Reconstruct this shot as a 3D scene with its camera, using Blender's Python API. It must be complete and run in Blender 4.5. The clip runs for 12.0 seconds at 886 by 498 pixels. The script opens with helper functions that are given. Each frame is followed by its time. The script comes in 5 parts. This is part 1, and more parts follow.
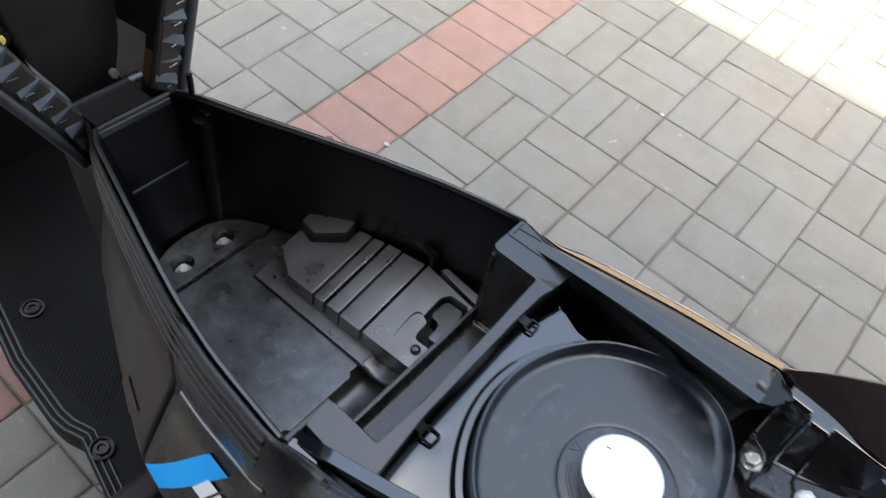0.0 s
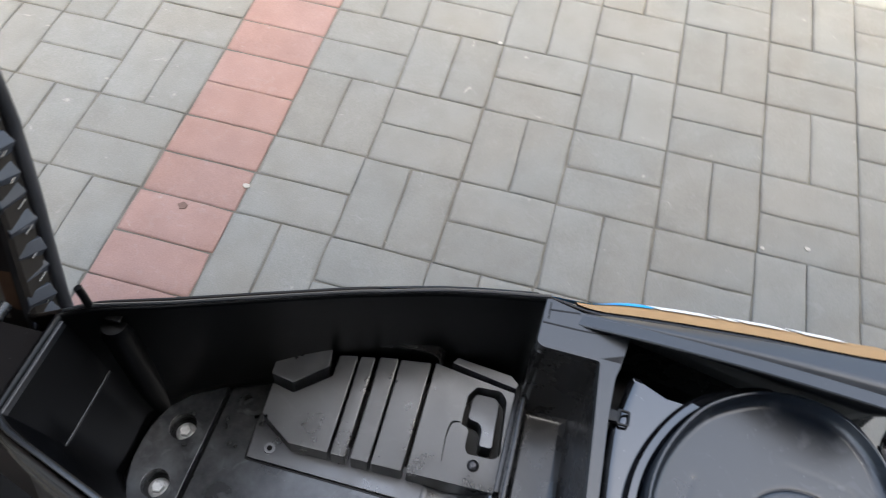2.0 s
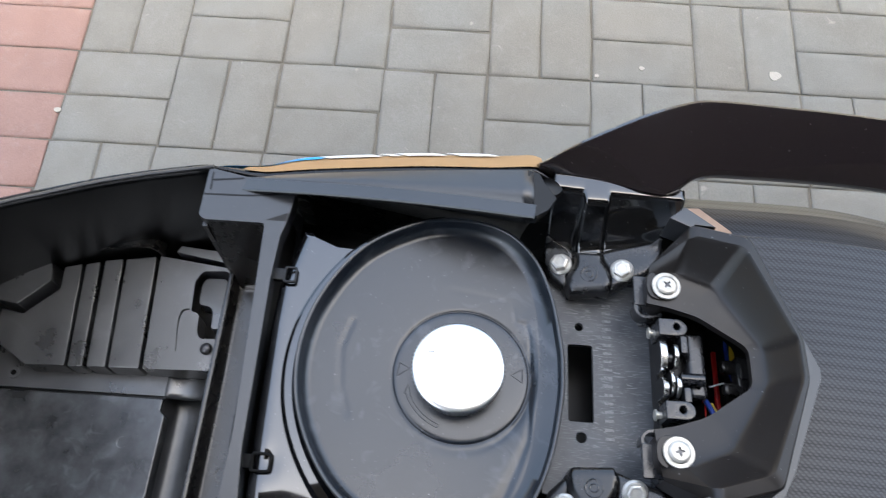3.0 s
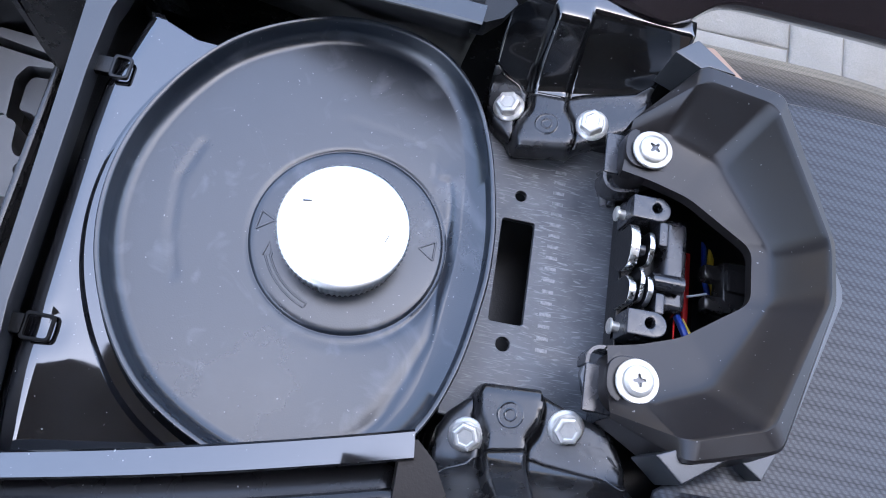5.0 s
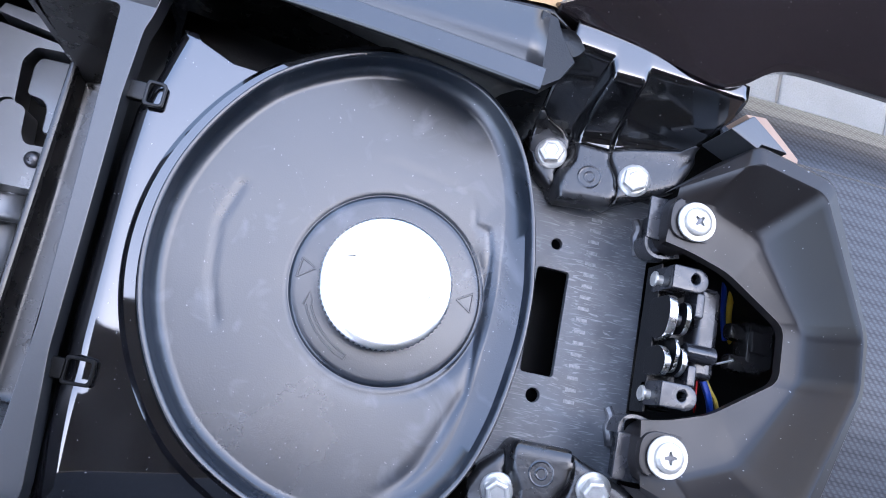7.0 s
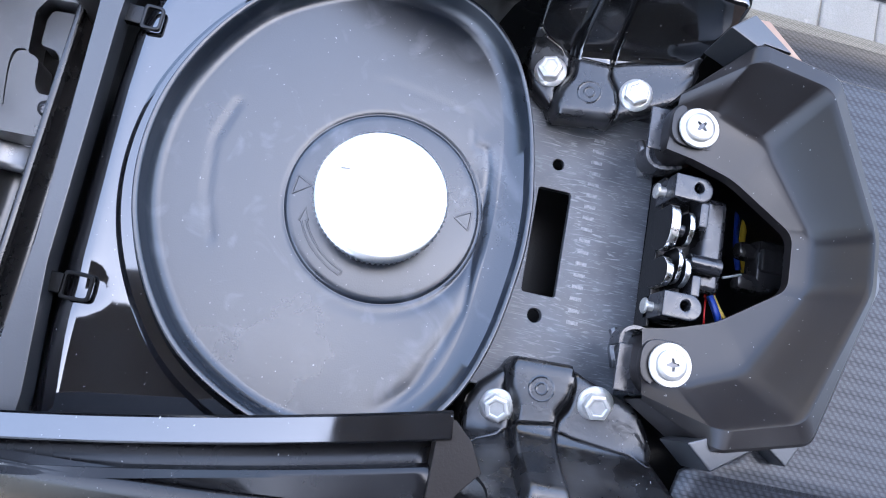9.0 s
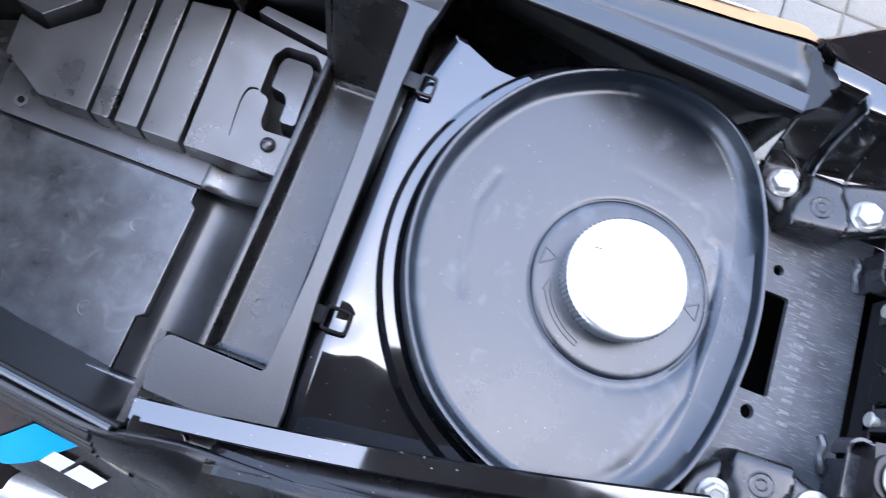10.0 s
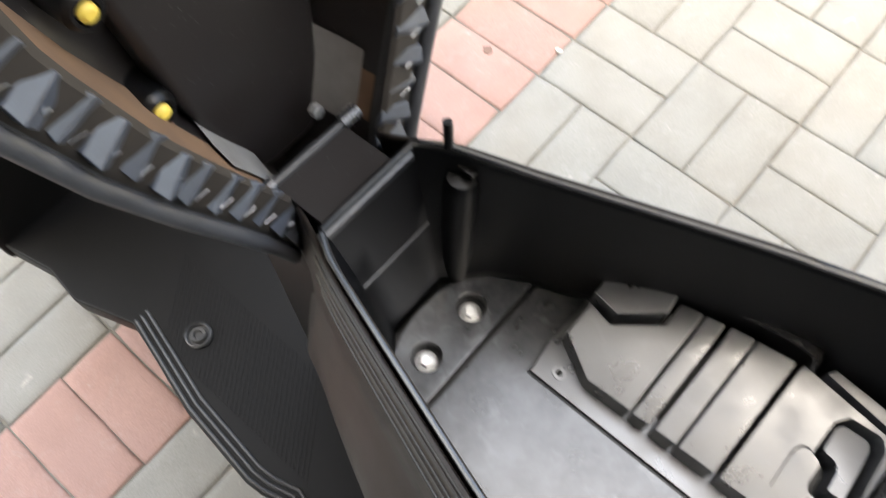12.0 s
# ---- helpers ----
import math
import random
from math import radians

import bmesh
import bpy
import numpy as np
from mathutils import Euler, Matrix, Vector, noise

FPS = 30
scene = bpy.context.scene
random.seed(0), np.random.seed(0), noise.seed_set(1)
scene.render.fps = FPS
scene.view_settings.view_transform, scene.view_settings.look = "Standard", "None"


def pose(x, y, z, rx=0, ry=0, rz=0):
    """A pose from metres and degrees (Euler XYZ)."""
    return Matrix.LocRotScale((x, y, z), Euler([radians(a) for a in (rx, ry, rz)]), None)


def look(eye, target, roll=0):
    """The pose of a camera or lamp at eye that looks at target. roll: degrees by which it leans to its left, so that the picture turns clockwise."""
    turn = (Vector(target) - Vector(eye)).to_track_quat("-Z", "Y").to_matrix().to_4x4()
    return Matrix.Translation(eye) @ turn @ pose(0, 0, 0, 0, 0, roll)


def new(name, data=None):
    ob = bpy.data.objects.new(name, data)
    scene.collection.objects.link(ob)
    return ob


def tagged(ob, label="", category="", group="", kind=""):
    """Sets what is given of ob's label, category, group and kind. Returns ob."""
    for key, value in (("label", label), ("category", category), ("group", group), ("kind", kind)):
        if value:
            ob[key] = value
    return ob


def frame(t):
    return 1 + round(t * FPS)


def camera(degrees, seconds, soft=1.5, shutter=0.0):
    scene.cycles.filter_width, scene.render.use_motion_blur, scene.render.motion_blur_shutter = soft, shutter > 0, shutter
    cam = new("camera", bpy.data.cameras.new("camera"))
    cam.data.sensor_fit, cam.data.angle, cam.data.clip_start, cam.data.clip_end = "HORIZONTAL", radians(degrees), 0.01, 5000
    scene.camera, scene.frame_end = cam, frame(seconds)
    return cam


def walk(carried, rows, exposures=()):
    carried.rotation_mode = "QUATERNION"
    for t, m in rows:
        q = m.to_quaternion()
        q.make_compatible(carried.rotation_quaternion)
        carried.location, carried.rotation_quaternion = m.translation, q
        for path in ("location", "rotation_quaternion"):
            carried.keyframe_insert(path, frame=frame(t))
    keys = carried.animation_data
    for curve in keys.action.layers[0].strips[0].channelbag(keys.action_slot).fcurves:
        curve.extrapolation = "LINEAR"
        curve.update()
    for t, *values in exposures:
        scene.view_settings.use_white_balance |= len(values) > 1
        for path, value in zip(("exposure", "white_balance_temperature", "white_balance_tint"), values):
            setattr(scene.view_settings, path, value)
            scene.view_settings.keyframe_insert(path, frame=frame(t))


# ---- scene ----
cam = camera(62.34, 12.0, soft=1.0, shutter=0.2)
PATH = [
    (0, (0.78571, -1.21991, 1.28619), (0.46473, -0.75064, 0.46354), 8.294),
    (0.5, (0.64216, -1.2083, 1.28841), (0.32578, -0.73597, 0.46572), 9.381),
    (1, (0.55317, -1.20745, 1.29204), (0.26584, -0.72063, 0.46715), 10.965),
    (1.5, (0.53179, -1.19187, 1.28985), (0.33165, -0.66756, 0.46218), 10.811),
    (2, (0.57421, -1.11986, 1.27388), (0.47561, -0.62312, 0.41159), 4.541),
    (2.5, (0.68807, -1.09457, 1.26728), (0.65334, -0.68286, 0.35663), 0.761),
    (3, (0.80236, -1.08941, 1.25152), (0.78153, -0.72282, 0.32136), 0.776),
    (3.5, (0.83406, -1.07794, 1.1729), (0.85713, -0.77939, 0.21878), 11.471),
    (5.5, (0.81403, -1.05796, 1.10064), (0.91914, -0.84553, 0.12913), 37.110),
    (6, (0.79077, -1.03533, 1.1027), (0.93082, -0.87139, 0.12622), 52.085),
    (6.5, (0.77767, -1.00307, 1.11146), (0.92966, -0.86518, 0.13274), 60.484),
    (8.5, (0.79401, -1.01043, 1.09827), (0.91711, -0.92582, 0.10949), 67.674),
    (9, (0.80616, -1.04271, 1.10307), (0.90732, -0.91916, 0.1159), 51.366),
    (9.5, (0.77606, -1.06293, 1.11088), (0.83995, -0.89072, 0.1279), 35.616),
    (10, (0.70587, -1.06818, 1.11559), (0.74255, -0.88123, 0.13391), 31.933),
    (10.5, (0.62317, -1.07689, 1.11714), (0.6381, -0.89293, 0.13432), 31.088),
    (11, (0.5568, -1.1073, 1.10978), (0.5165, -0.89671, 0.13304), 22.469),
    (11.5, (0.49726, -1.10611, 1.11246), (0.44398, -0.91337, 0.13266), 20.712),
    (12, (0.41726, -1.11117, 1.15336), (0.15092, -0.85855, 0.22317), -6.128),
]
walk(cam, [(t, look(eye, target, roll)) for t, eye, target, roll in PATH],
     exposures=[(0.0, 2.55, 6600, 3), (2.0, 2.6, 6600, 3), (2.6, 2.65, 6550, 2), (3.5, 2.95, 6850, 5), (5.4, 3.3, 5750, 10), (6.8, 3.46, 5750, 10), (9.5, 3.57, 5800, 9), (11.0, 3.72, 5800, 9), (11.4, 3.78, 7500, 3), (12.0, 3.7, 7400, 3)])

# ---- world, sun and shade ----
SUN_ELEV, SUN_TURN = 66.5, 30.0
world = bpy.data.worlds.new("sky")
scene.world = world
world.use_nodes = True
wn = world.node_tree
bg = wn.nodes["Background"]
sky = wn.nodes.new("ShaderNodeTexSky")
sky.sky_type, sky.sun_disc = "NISHITA", False
sky.sun_elevation, sky.sun_rotation = radians(SUN_ELEV), radians(180 - SUN_TURN)
sky.dust_density, sky.air_density, sky.ozone_density = 8.5, 1.0, 1.0
wn.links.new(sky.outputs[0], bg.inputs[0])
bg.inputs[1].default_value = 0.15
sun = new("sun", bpy.data.lights.new("sun", "SUN"))
sun.data.energy, sun.data.angle, sun.data.color = 2.6, radians(1.2), (1.0, 0.94, 0.84)
flat_ = math.cos(radians(SUN_ELEV))
sun.matrix_world = look((10 * flat_ * math.sin(radians(SUN_TURN)), -10 * flat_ * math.cos(radians(SUN_TURN)), 10 * math.sin(radians(SUN_ELEV))), (0, 0, 0))


# ---- materials ----
def material(name, colour, rough=0.5, metal=0.0, coat=0.0, grain=0.0, grain_size=900.0, stain=0.0, stain_size=14.0,
             stain_colour=None, stain_from=0.45, rough_var=0.0, specular=0.5, island=0.0, per_object=0.0, bump_dist=0.0004, wisps=0.0, dust=0.0, soft=0.0, ior=1.5):
    """A node material with fine relief (grain) and large soft stains, both in the metres of the object."""
    m = bpy.data.materials.new(name)
    m.use_nodes = True
    nt = m.node_tree
    bsdf = nt.nodes["Principled BSDF"]
    bsdf.inputs["Roughness"].default_value = rough
    bsdf.inputs["Metallic"].default_value = metal
    bsdf.inputs["Coat Weight"].default_value = coat
    bsdf.inputs["Coat Roughness"].default_value = 0.04
    bsdf.inputs["Specular IOR Level"].default_value = specular
    bsdf.inputs["IOR"].default_value = ior
    bsdf.inputs["Base Color"].default_value = (*colour, 1)
    coord = nt.nodes.new("ShaderNodeTexCoord")
    colour_out = None
    if stain:
        n1 = nt.nodes.new("ShaderNodeTexNoise")
        n1.inputs["Scale"].default_value, n1.inputs["Detail"].default_value, n1.inputs["Roughness"].default_value = stain_size, 5 + 2 * soft, 0.5 + 0.12 * soft
        nt.links.new(coord.outputs["Object"], n1.inputs["Vector"])
        ramp = nt.nodes.new("ShaderNodeMapRange")
        ramp.inputs[1].default_value, ramp.inputs[2].default_value = stain_from - 0.08 - 0.14 * soft, stain_from + 0.3
        nt.links.new(n1.outputs[0], ramp.inputs[0])
        amount = nt.nodes.new("ShaderNodeMath")
        amount.operation = "MULTIPLY"
        amount.inputs[1].default_value = stain
        nt.links.new(ramp.outputs[0], amount.inputs[0])
        mix = nt.nodes.new("ShaderNodeMix")
        mix.data_type = "RGBA"
        mix.inputs[6].default_value = (*colour, 1)
        mix.inputs[7].default_value = (*(stain_colour or [min(1, c * 2.2 + 0.03) for c in colour]), 1)
        nt.links.new(amount.outputs[0], mix.inputs[0])
        colour_out = mix.outputs[2]
        if rough_var:
            rr = nt.nodes.new("ShaderNodeMapRange")
            rr.inputs[1].default_value, rr.inputs[2].default_value = 0.35, 0.7
            rr.inputs[3].default_value, rr.inputs[4].default_value = rough - rough_var, rough + rough_var
            nt.links.new(n1.outputs[0], rr.inputs[0])
            nt.links.new(rr.outputs[0], bsdf.inputs["Roughness"])
    for amount_, size, warp, lo, hi, tone in ((wisps, 34.0, 1.6, 0.56, 0.74, (0.3, 0.31, 0.33)), (dust, 620.0, 0.0, 0.765, 0.79, (0.5, 0.5, 0.5))):
        if not amount_:
            continue
        n3 = nt.nodes.new("ShaderNodeTexNoise")
        n3.inputs["Scale"].default_value, n3.inputs["Detail"].default_value, n3.inputs["Distortion"].default_value = size, 4 if warp else 1, warp
        nt.links.new(coord.outputs["Object"], n3.inputs["Vector"])
        band = nt.nodes.new("ShaderNodeMapRange")
        band.inputs[1].default_value, band.inputs[2].default_value, band.inputs[4].default_value = lo, hi, amount_
        nt.links.new(n3.outputs[0], band.inputs[0])
        over = nt.nodes.new("ShaderNodeMix")
        over.data_type = "RGBA"
        over.inputs[6].default_value, over.inputs[7].default_value = (*colour, 1), (*tone, 1)
        if colour_out:
            nt.links.new(colour_out, over.inputs[6])
        nt.links.new(band.outputs[0], over.inputs[0])
        colour_out = over.outputs[2]
    if island or per_object:
        if per_object:
            rnd = nt.nodes.new("ShaderNodeObjectInfo").outputs["Random"]
        else:
            rnd = nt.nodes.new("ShaderNodeNewGeometry").outputs["Random Per Island"]
        val = nt.nodes.new("ShaderNodeMapRange")
        amt = per_object or island
        val.inputs[3].default_value, val.inputs[4].default_value = 1 - amt, 1 + amt
        nt.links.new(rnd, val.inputs[0])
        hsv = nt.nodes.new("ShaderNodeHueSaturation")
        nt.links.new(val.outputs[0], hsv.inputs["Value"])
        if colour_out:
            nt.links.new(colour_out, hsv.inputs["Color"])
        else:
            hsv.inputs["Color"].default_value = (*colour, 1)
        colour_out = hsv.outputs[0]
    if colour_out:
        nt.links.new(colour_out, bsdf.inputs["Base Color"])
    if grain:
        n2 = nt.nodes.new("ShaderNodeTexNoise")
        n2.inputs["Scale"].default_value, n2.inputs["Detail"].default_value = grain_size, 3
        nt.links.new(coord.outputs["Object"], n2.inputs["Vector"])
        bump = nt.nodes.new("ShaderNodeBump")
        bump.inputs["Strength"].default_value, bump.inputs["Distance"].default_value = grain, bump_dist
        nt.links.new(n2.outputs[0], bump.inputs["Height"])
        nt.links.new(bump.outputs[0], bsdf.inputs["Normal"])
    return m


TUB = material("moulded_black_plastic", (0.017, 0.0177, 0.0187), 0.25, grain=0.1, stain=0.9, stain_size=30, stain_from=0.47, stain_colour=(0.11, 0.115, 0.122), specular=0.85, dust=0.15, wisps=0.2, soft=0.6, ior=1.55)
# near black: the shade of tub walls and recesses is in this colour
WALL = material("shade_black_plastic", (0.0024, 0.0024, 0.0027), 0.36, grain=0.3, stain=0.3, stain_size=30, stain_colour=(0.006, 0.006, 0.0067), specular=0.34)
TRAY = material("dull_black_plastic", (0.0065, 0.0063, 0.0062), 0.28, grain=0.1, stain=0.8, stain_size=36, stain_colour=(0.04, 0.0365, 0.034), specular=0.7, dust=0.15, soft=1.0, rough_var=0.08)
LID = material("satin_black_plastic", (0.028, 0.0292, 0.0315), 0.36, grain=0.05, stain=0.6, stain_size=34, stain_from=0.5, stain_colour=(0.07, 0.073, 0.078), rough_var=0.1, specular=1.0, dust=0.15, wisps=0.07, soft=1.0, ior=1.72)
TRIM = material("satin_dark_grey_plastic", (0.021, 0.022, 0.0245), 0.3, specular=0.82, grain=0.1, stain=0.3, stain_size=22, stain_colour=(0.04, 0.042, 0.045), dust=0.12, soft=1.0)
GLOSS = material("gloss_black_enamel", (0.005, 0.005, 0.006), 0.05, coat=1.0, specular=1.0, stain=0.35, stain_size=60, stain_colour=(0.02, 0.02, 0.022), rough_var=0.03, dust=0.4)
PAINT = material("black_lacquer", (0.016, 0.0122, 0.0128), 0.1, coat=0.8, specular=0.9, stain=0.25, stain_size=60, stain_colour=(0.026, 0.021, 0.0215), rough_var=0.03, dust=0.2)
RUBBER = material("grey_black_rubber", (0.0045, 0.0072, 0.0118), 0.3, specular=0.82, grain=0.1, grain_size=1400, stain=0.7, stain_size=16, stain_colour=(0.017, 0.0215, 0.0295), rough_var=0.04, wisps=0.13, dust=0.28, soft=1.0)
STEEL = material("black_painted_steel", (0.018, 0.018, 0.02), 0.28, specular=0.7, grain=0.3, grain_size=260, stain=0.4, stain_size=90, stain_colour=(0.05, 0.05, 0.055), rough_var=0.12)
ZINC = material("zinc_plated_steel", (0.63, 0.61, 0.565), 0.38, 0.55, stain=0.6, stain_size=260, stain_colour=(0.36, 0.355, 0.34), rough_var=0.1, grain=0.15, grain_size=700)
BRIGHT_ZINC = material("bright_zinc_steel", (0.8, 0.8, 0.79), 0.42, 0.6, stain=0.5, stain_size=300, stain_colour=(0.5, 0.5, 0.48), rough_var=0.1)
CHROME = material("polished_steel", (0.8, 0.8, 0.82), 0.12, 1.0, stain=0.3, stain_size=260, stain_colour=(0.4, 0.38, 0.36), rough_var=0.06)
SILVER = material("brushed_aluminium", (0.86, 0.86, 0.85), 0.36, 1.0, grain=0.1, grain_size=1500)
BOARD = material("dull_black_footboard", (0.003, 0.0029, 0.0028), 0.5, grain=0.4, grain_size=600, stain=0.35, stain_size=25, stain_colour=(0.006, 0.0057, 0.0053), specular=0.13)
RIB = material("rubbed_black_plastic", (0.016, 0.0155, 0.015), 0.38, grain=0.3, grain_size=600, stain=0.3, stain_size=30, specular=0.35)
STAMP = material("stamped_bare_marks", (0.17, 0.172, 0.18), 0.35, specular=0.7, stain=0.8, stain_size=500, stain_colour=(0.016, 0.0165, 0.019))
COVER = material("matte_black_cover_plastic", (0.0145, 0.0122, 0.0118), 0.34, specular=0.42, grain=0.04, grain_size=1600, stain=0.4, stain_size=45, stain_colour=(0.015, 0.014, 0.0138), rough_var=0.05, dust=0.3)
GOLD = material("gold_paint", (0.33, 0.2, 0.095), 0.5, grain=0.1, grain_size=2500, stain=0.3, stain_size=60, stain_colour=(0.26, 0.15, 0.065), specular=0.25)
BLUE = material("bright_blue_decal", (0.0, 0.34, 0.85), 0.45, stain=0.1, specular=0.3)
WHITE = material("white_decal", (0.75, 0.75, 0.75), 0.45, stain=0.1, specular=0.3)
PANEL = material("satin_brown_black_plastic", (0.0135, 0.0107, 0.0092), 0.42, grain=0.15, stain=0.4, stain_size=20, stain_colour=(0.0235, 0.018, 0.015), rough_var=0.05, specular=0.24)
FOOT = material("dusty_black_lacquer", (0.008, 0.0075, 0.0075), 0.3, specular=0.7, grain=0.3, grain_size=260, stain=0.5, stain_size=70, stain_colour=(0.04, 0.04, 0.043), rough_var=0.1, dust=0.4)
STALK = material("black_moulded_stalk", (0.004, 0.004, 0.0043), 0.14, specular=0.9, coat=0.7, stain=0.3, stain_size=60, stain_colour=(0.012, 0.012, 0.013), rough_var=0.04, dust=0.4)
BRIGHT = material("worn_bright_steel", (0.85, 0.85, 0.84), 0.3, 1.0, stain=0.6, stain_size=220, stain_colour=(0.35, 0.33, 0.3), rough_var=0.12, grain=0.2, grain_size=500)
TAN = material("tan_paint", (0.3, 0.2, 0.14), 0.5, stain=0.3, stain_size=60, specular=0.3)
TROUGH = material("smooth_black_plastic", (0.012, 0.0122, 0.0127), 0.36, stain=0.7, stain_size=36, stain_colour=(0.085, 0.088, 0.092), specular=0.9, dust=0.2, soft=1.0, ior=1.55)
SIDE = material("black_lacquered_plastic", (0.008, 0.0075, 0.008), 0.27, specular=0.4, stain=0.3, stain_size=50, stain_colour=(0.016, 0.015, 0.015), rough_var=0.04, dust=0.4)
SCREW = material("worn_zinc_screw_steel", (0.54, 0.515, 0.46), 0.38, 0.6, stain=0.7, stain_size=240, stain_colour=(0.3, 0.3, 0.29), rough_var=0.1, grain=0.15, grain_size=900)
BACKING = material("brown_vinyl_backing", (0.03, 0.025, 0.021), 0.6, grain=0.5, grain_size=400, stain=0.5, stain_size=40, stain_colour=(0.016, 0.014, 0.012), specular=0.3)
VINYL_IN = material("grey_vinyl_lining", (0.055, 0.062, 0.078), 0.36, grain=0.4, grain_size=500, stain=0.6, stain_size=40, stain_colour=(0.03, 0.032, 0.036), rough_var=0.08)
FELT = material("grey_felt_liner", (0.19, 0.185, 0.18), 0.7, grain=0.5, grain_size=400, stain=0.5, stain_size=40, stain_colour=(0.1, 0.09, 0.08))
DULL = material("dull_grey_screw_steel", (0.075, 0.075, 0.08), 0.3, 0.6, stain=0.5, stain_size=300, grain=0.2, grain_size=800)
# darkened and mottled for what the gloss parts reflect from behind the camera
DARK_WALL = material("dark_reflection_wall", (0.02, 0.0185, 0.017), 0.85, grain=0.4, grain_size=60, stain=0.8, stain_size=1.1, stain_colour=(0.085, 0.082, 0.08), stain_from=0.55, bump_dist=0.003)
VINYL = material("black_vinyl", (0.035, 0.036, 0.04), 0.42, grain=0.5, grain_size=700, stain=0.3, stain_size=30, rough_var=0.08)
FOAM = material("tan_seat_foam", (0.16, 0.095, 0.055), 0.75, grain=0.6, grain_size=500, stain=0.5, stain_size=25, stain_colour=(0.05, 0.035, 0.03))
BRIGHT_WELD = material("painted_weld", (0.05, 0.05, 0.053), 0.22, specular=0.8, grain=0.8, grain_size=180, stain=0.6, stain_size=160, stain_colour=(0.16, 0.155, 0.15), bump_dist=0.001)
YELLOW = material("yellow_rubber", (0.6, 0.42, 0.07), 0.5, stain=0.3)
WIRE_Y = material("yellow_wire", (0.6, 0.38, 0.02), 0.4, stain=0.1)
WIRE_B = material("blue_wire", (0.02, 0.06, 0.35), 0.4, stain=0.1)
WIRE_R = material("red_wire", (0.55, 0.01, 0.01), 0.4, stain=0.1)
TYRE = material("black_tyre_rubber", (0.02, 0.02, 0.02), 0.7, grain=0.4)
ALLOY = material("cast_alloy", (0.5, 0.5, 0.5), 0.45, 0.9, grain=0.3, grain_size=400, stain=0.3)
# dark underside of the added roof, seen only as dark reflections
TIMBER = material("dark_shade_roof", (0.022, 0.02, 0.019), 0.6, grain=0.4, grain_size=80, stain=0.5, stain_size=3, stain_colour=(0.04, 0.036, 0.033), bump_dist=0.002)
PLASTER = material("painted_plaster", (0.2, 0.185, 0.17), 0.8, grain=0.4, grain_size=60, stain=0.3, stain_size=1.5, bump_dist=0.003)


def paver_material(name, colour, speck, **spread):
    m = material(name, colour, 0.85, stain=0.75, stain_size=13, stain_colour=speck, grain=0.5, grain_size=300, specular=0.25, bump_dist=0.0012, wisps=0.09, **spread)
    nt = m.node_tree
    bsdf = nt.nodes["Principled BSDF"]
    was = bsdf.inputs["Base Color"].links[0].from_socket
    fine = nt.nodes.new("ShaderNodeTexNoise")
    fine.inputs["Scale"].default_value, fine.inputs["Detail"].default_value = 420, 2
    place = nt.nodes.new("ShaderNodeNewGeometry")
    nt.links.new(place.outputs["Position"], fine.inputs["Vector"])
    for n in nt.nodes:
        if n.bl_idname == "ShaderNodeTexNoise" and n is not fine:
            for link in list(n.inputs["Vector"].links):
                nt.links.remove(link)
            nt.links.new(place.outputs["Position"], n.inputs["Vector"])
    val = nt.nodes.new("ShaderNodeMapRange")
    val.inputs[1].default_value, val.inputs[2].default_value, val.inputs[3].default_value, val.inputs[4].default_value = 0.3, 0.7, 0.9, 1.09
    nt.links.new(fine.outputs[0], val.inputs[0])
    hsv = nt.nodes.new("ShaderNodeHueSaturation")
    nt.links.new(val.outputs[0], hsv.inputs["Value"])
    chips = nt.nodes.new("ShaderNodeTexNoise")
    chips.inputs["Scale"].default_value, chips.inputs["Detail"].default_value, chips.inputs["Distortion"].default_value = 34, 3, 0.6
    nt.links.new(place.outputs["Position"], chips.inputs["Vector"])
    few = nt.nodes.new("ShaderNodeMapRange")
    few.inputs[1].default_value, few.inputs[2].default_value, few.inputs[4].default_value = 0.70, 0.76, 0.55
    nt.links.new(chips.outputs[0], few.inputs[0])
    pale = nt.nodes.new("ShaderNodeMix")
    pale.data_type = "RGBA"
    pale.inputs[7].default_value = (0.3, 0.29, 0.265, 1)
    nt.links.new(few.outputs[0], pale.inputs[0])
    nt.links.new(was, pale.inputs[6])
    was = pale.outputs[2]
    tone = nt.nodes.new("ShaderNodeMix")
    tone.data_type, tone.blend_type = "RGBA", "MULTIPLY"
    tone.inputs[7].default_value = (1.03, 0.99, 0.95, 1)
    drift = nt.nodes.new("ShaderNodeTexNoise")
    drift.inputs["Scale"].default_value, drift.inputs["Detail"].default_value = 3.2, 3
    nt.links.new(place.outputs["Position"], drift.inputs["Vector"])
    warm = nt.nodes.new("ShaderNodeMapRange")
    warm.inputs[1].default_value, warm.inputs[2].default_value = 0.38, 0.62
    nt.links.new(drift.outputs[0], warm.inputs[0])
    nt.links.new(warm.outputs[0], tone.inputs[0])
    nt.links.new(was, tone.inputs[6])
    nt.links.new(tone.outputs[2], hsv.inputs["Color"])
    nt.links.new(hsv.outputs[0], bsdf.inputs["Base Color"])
    return m


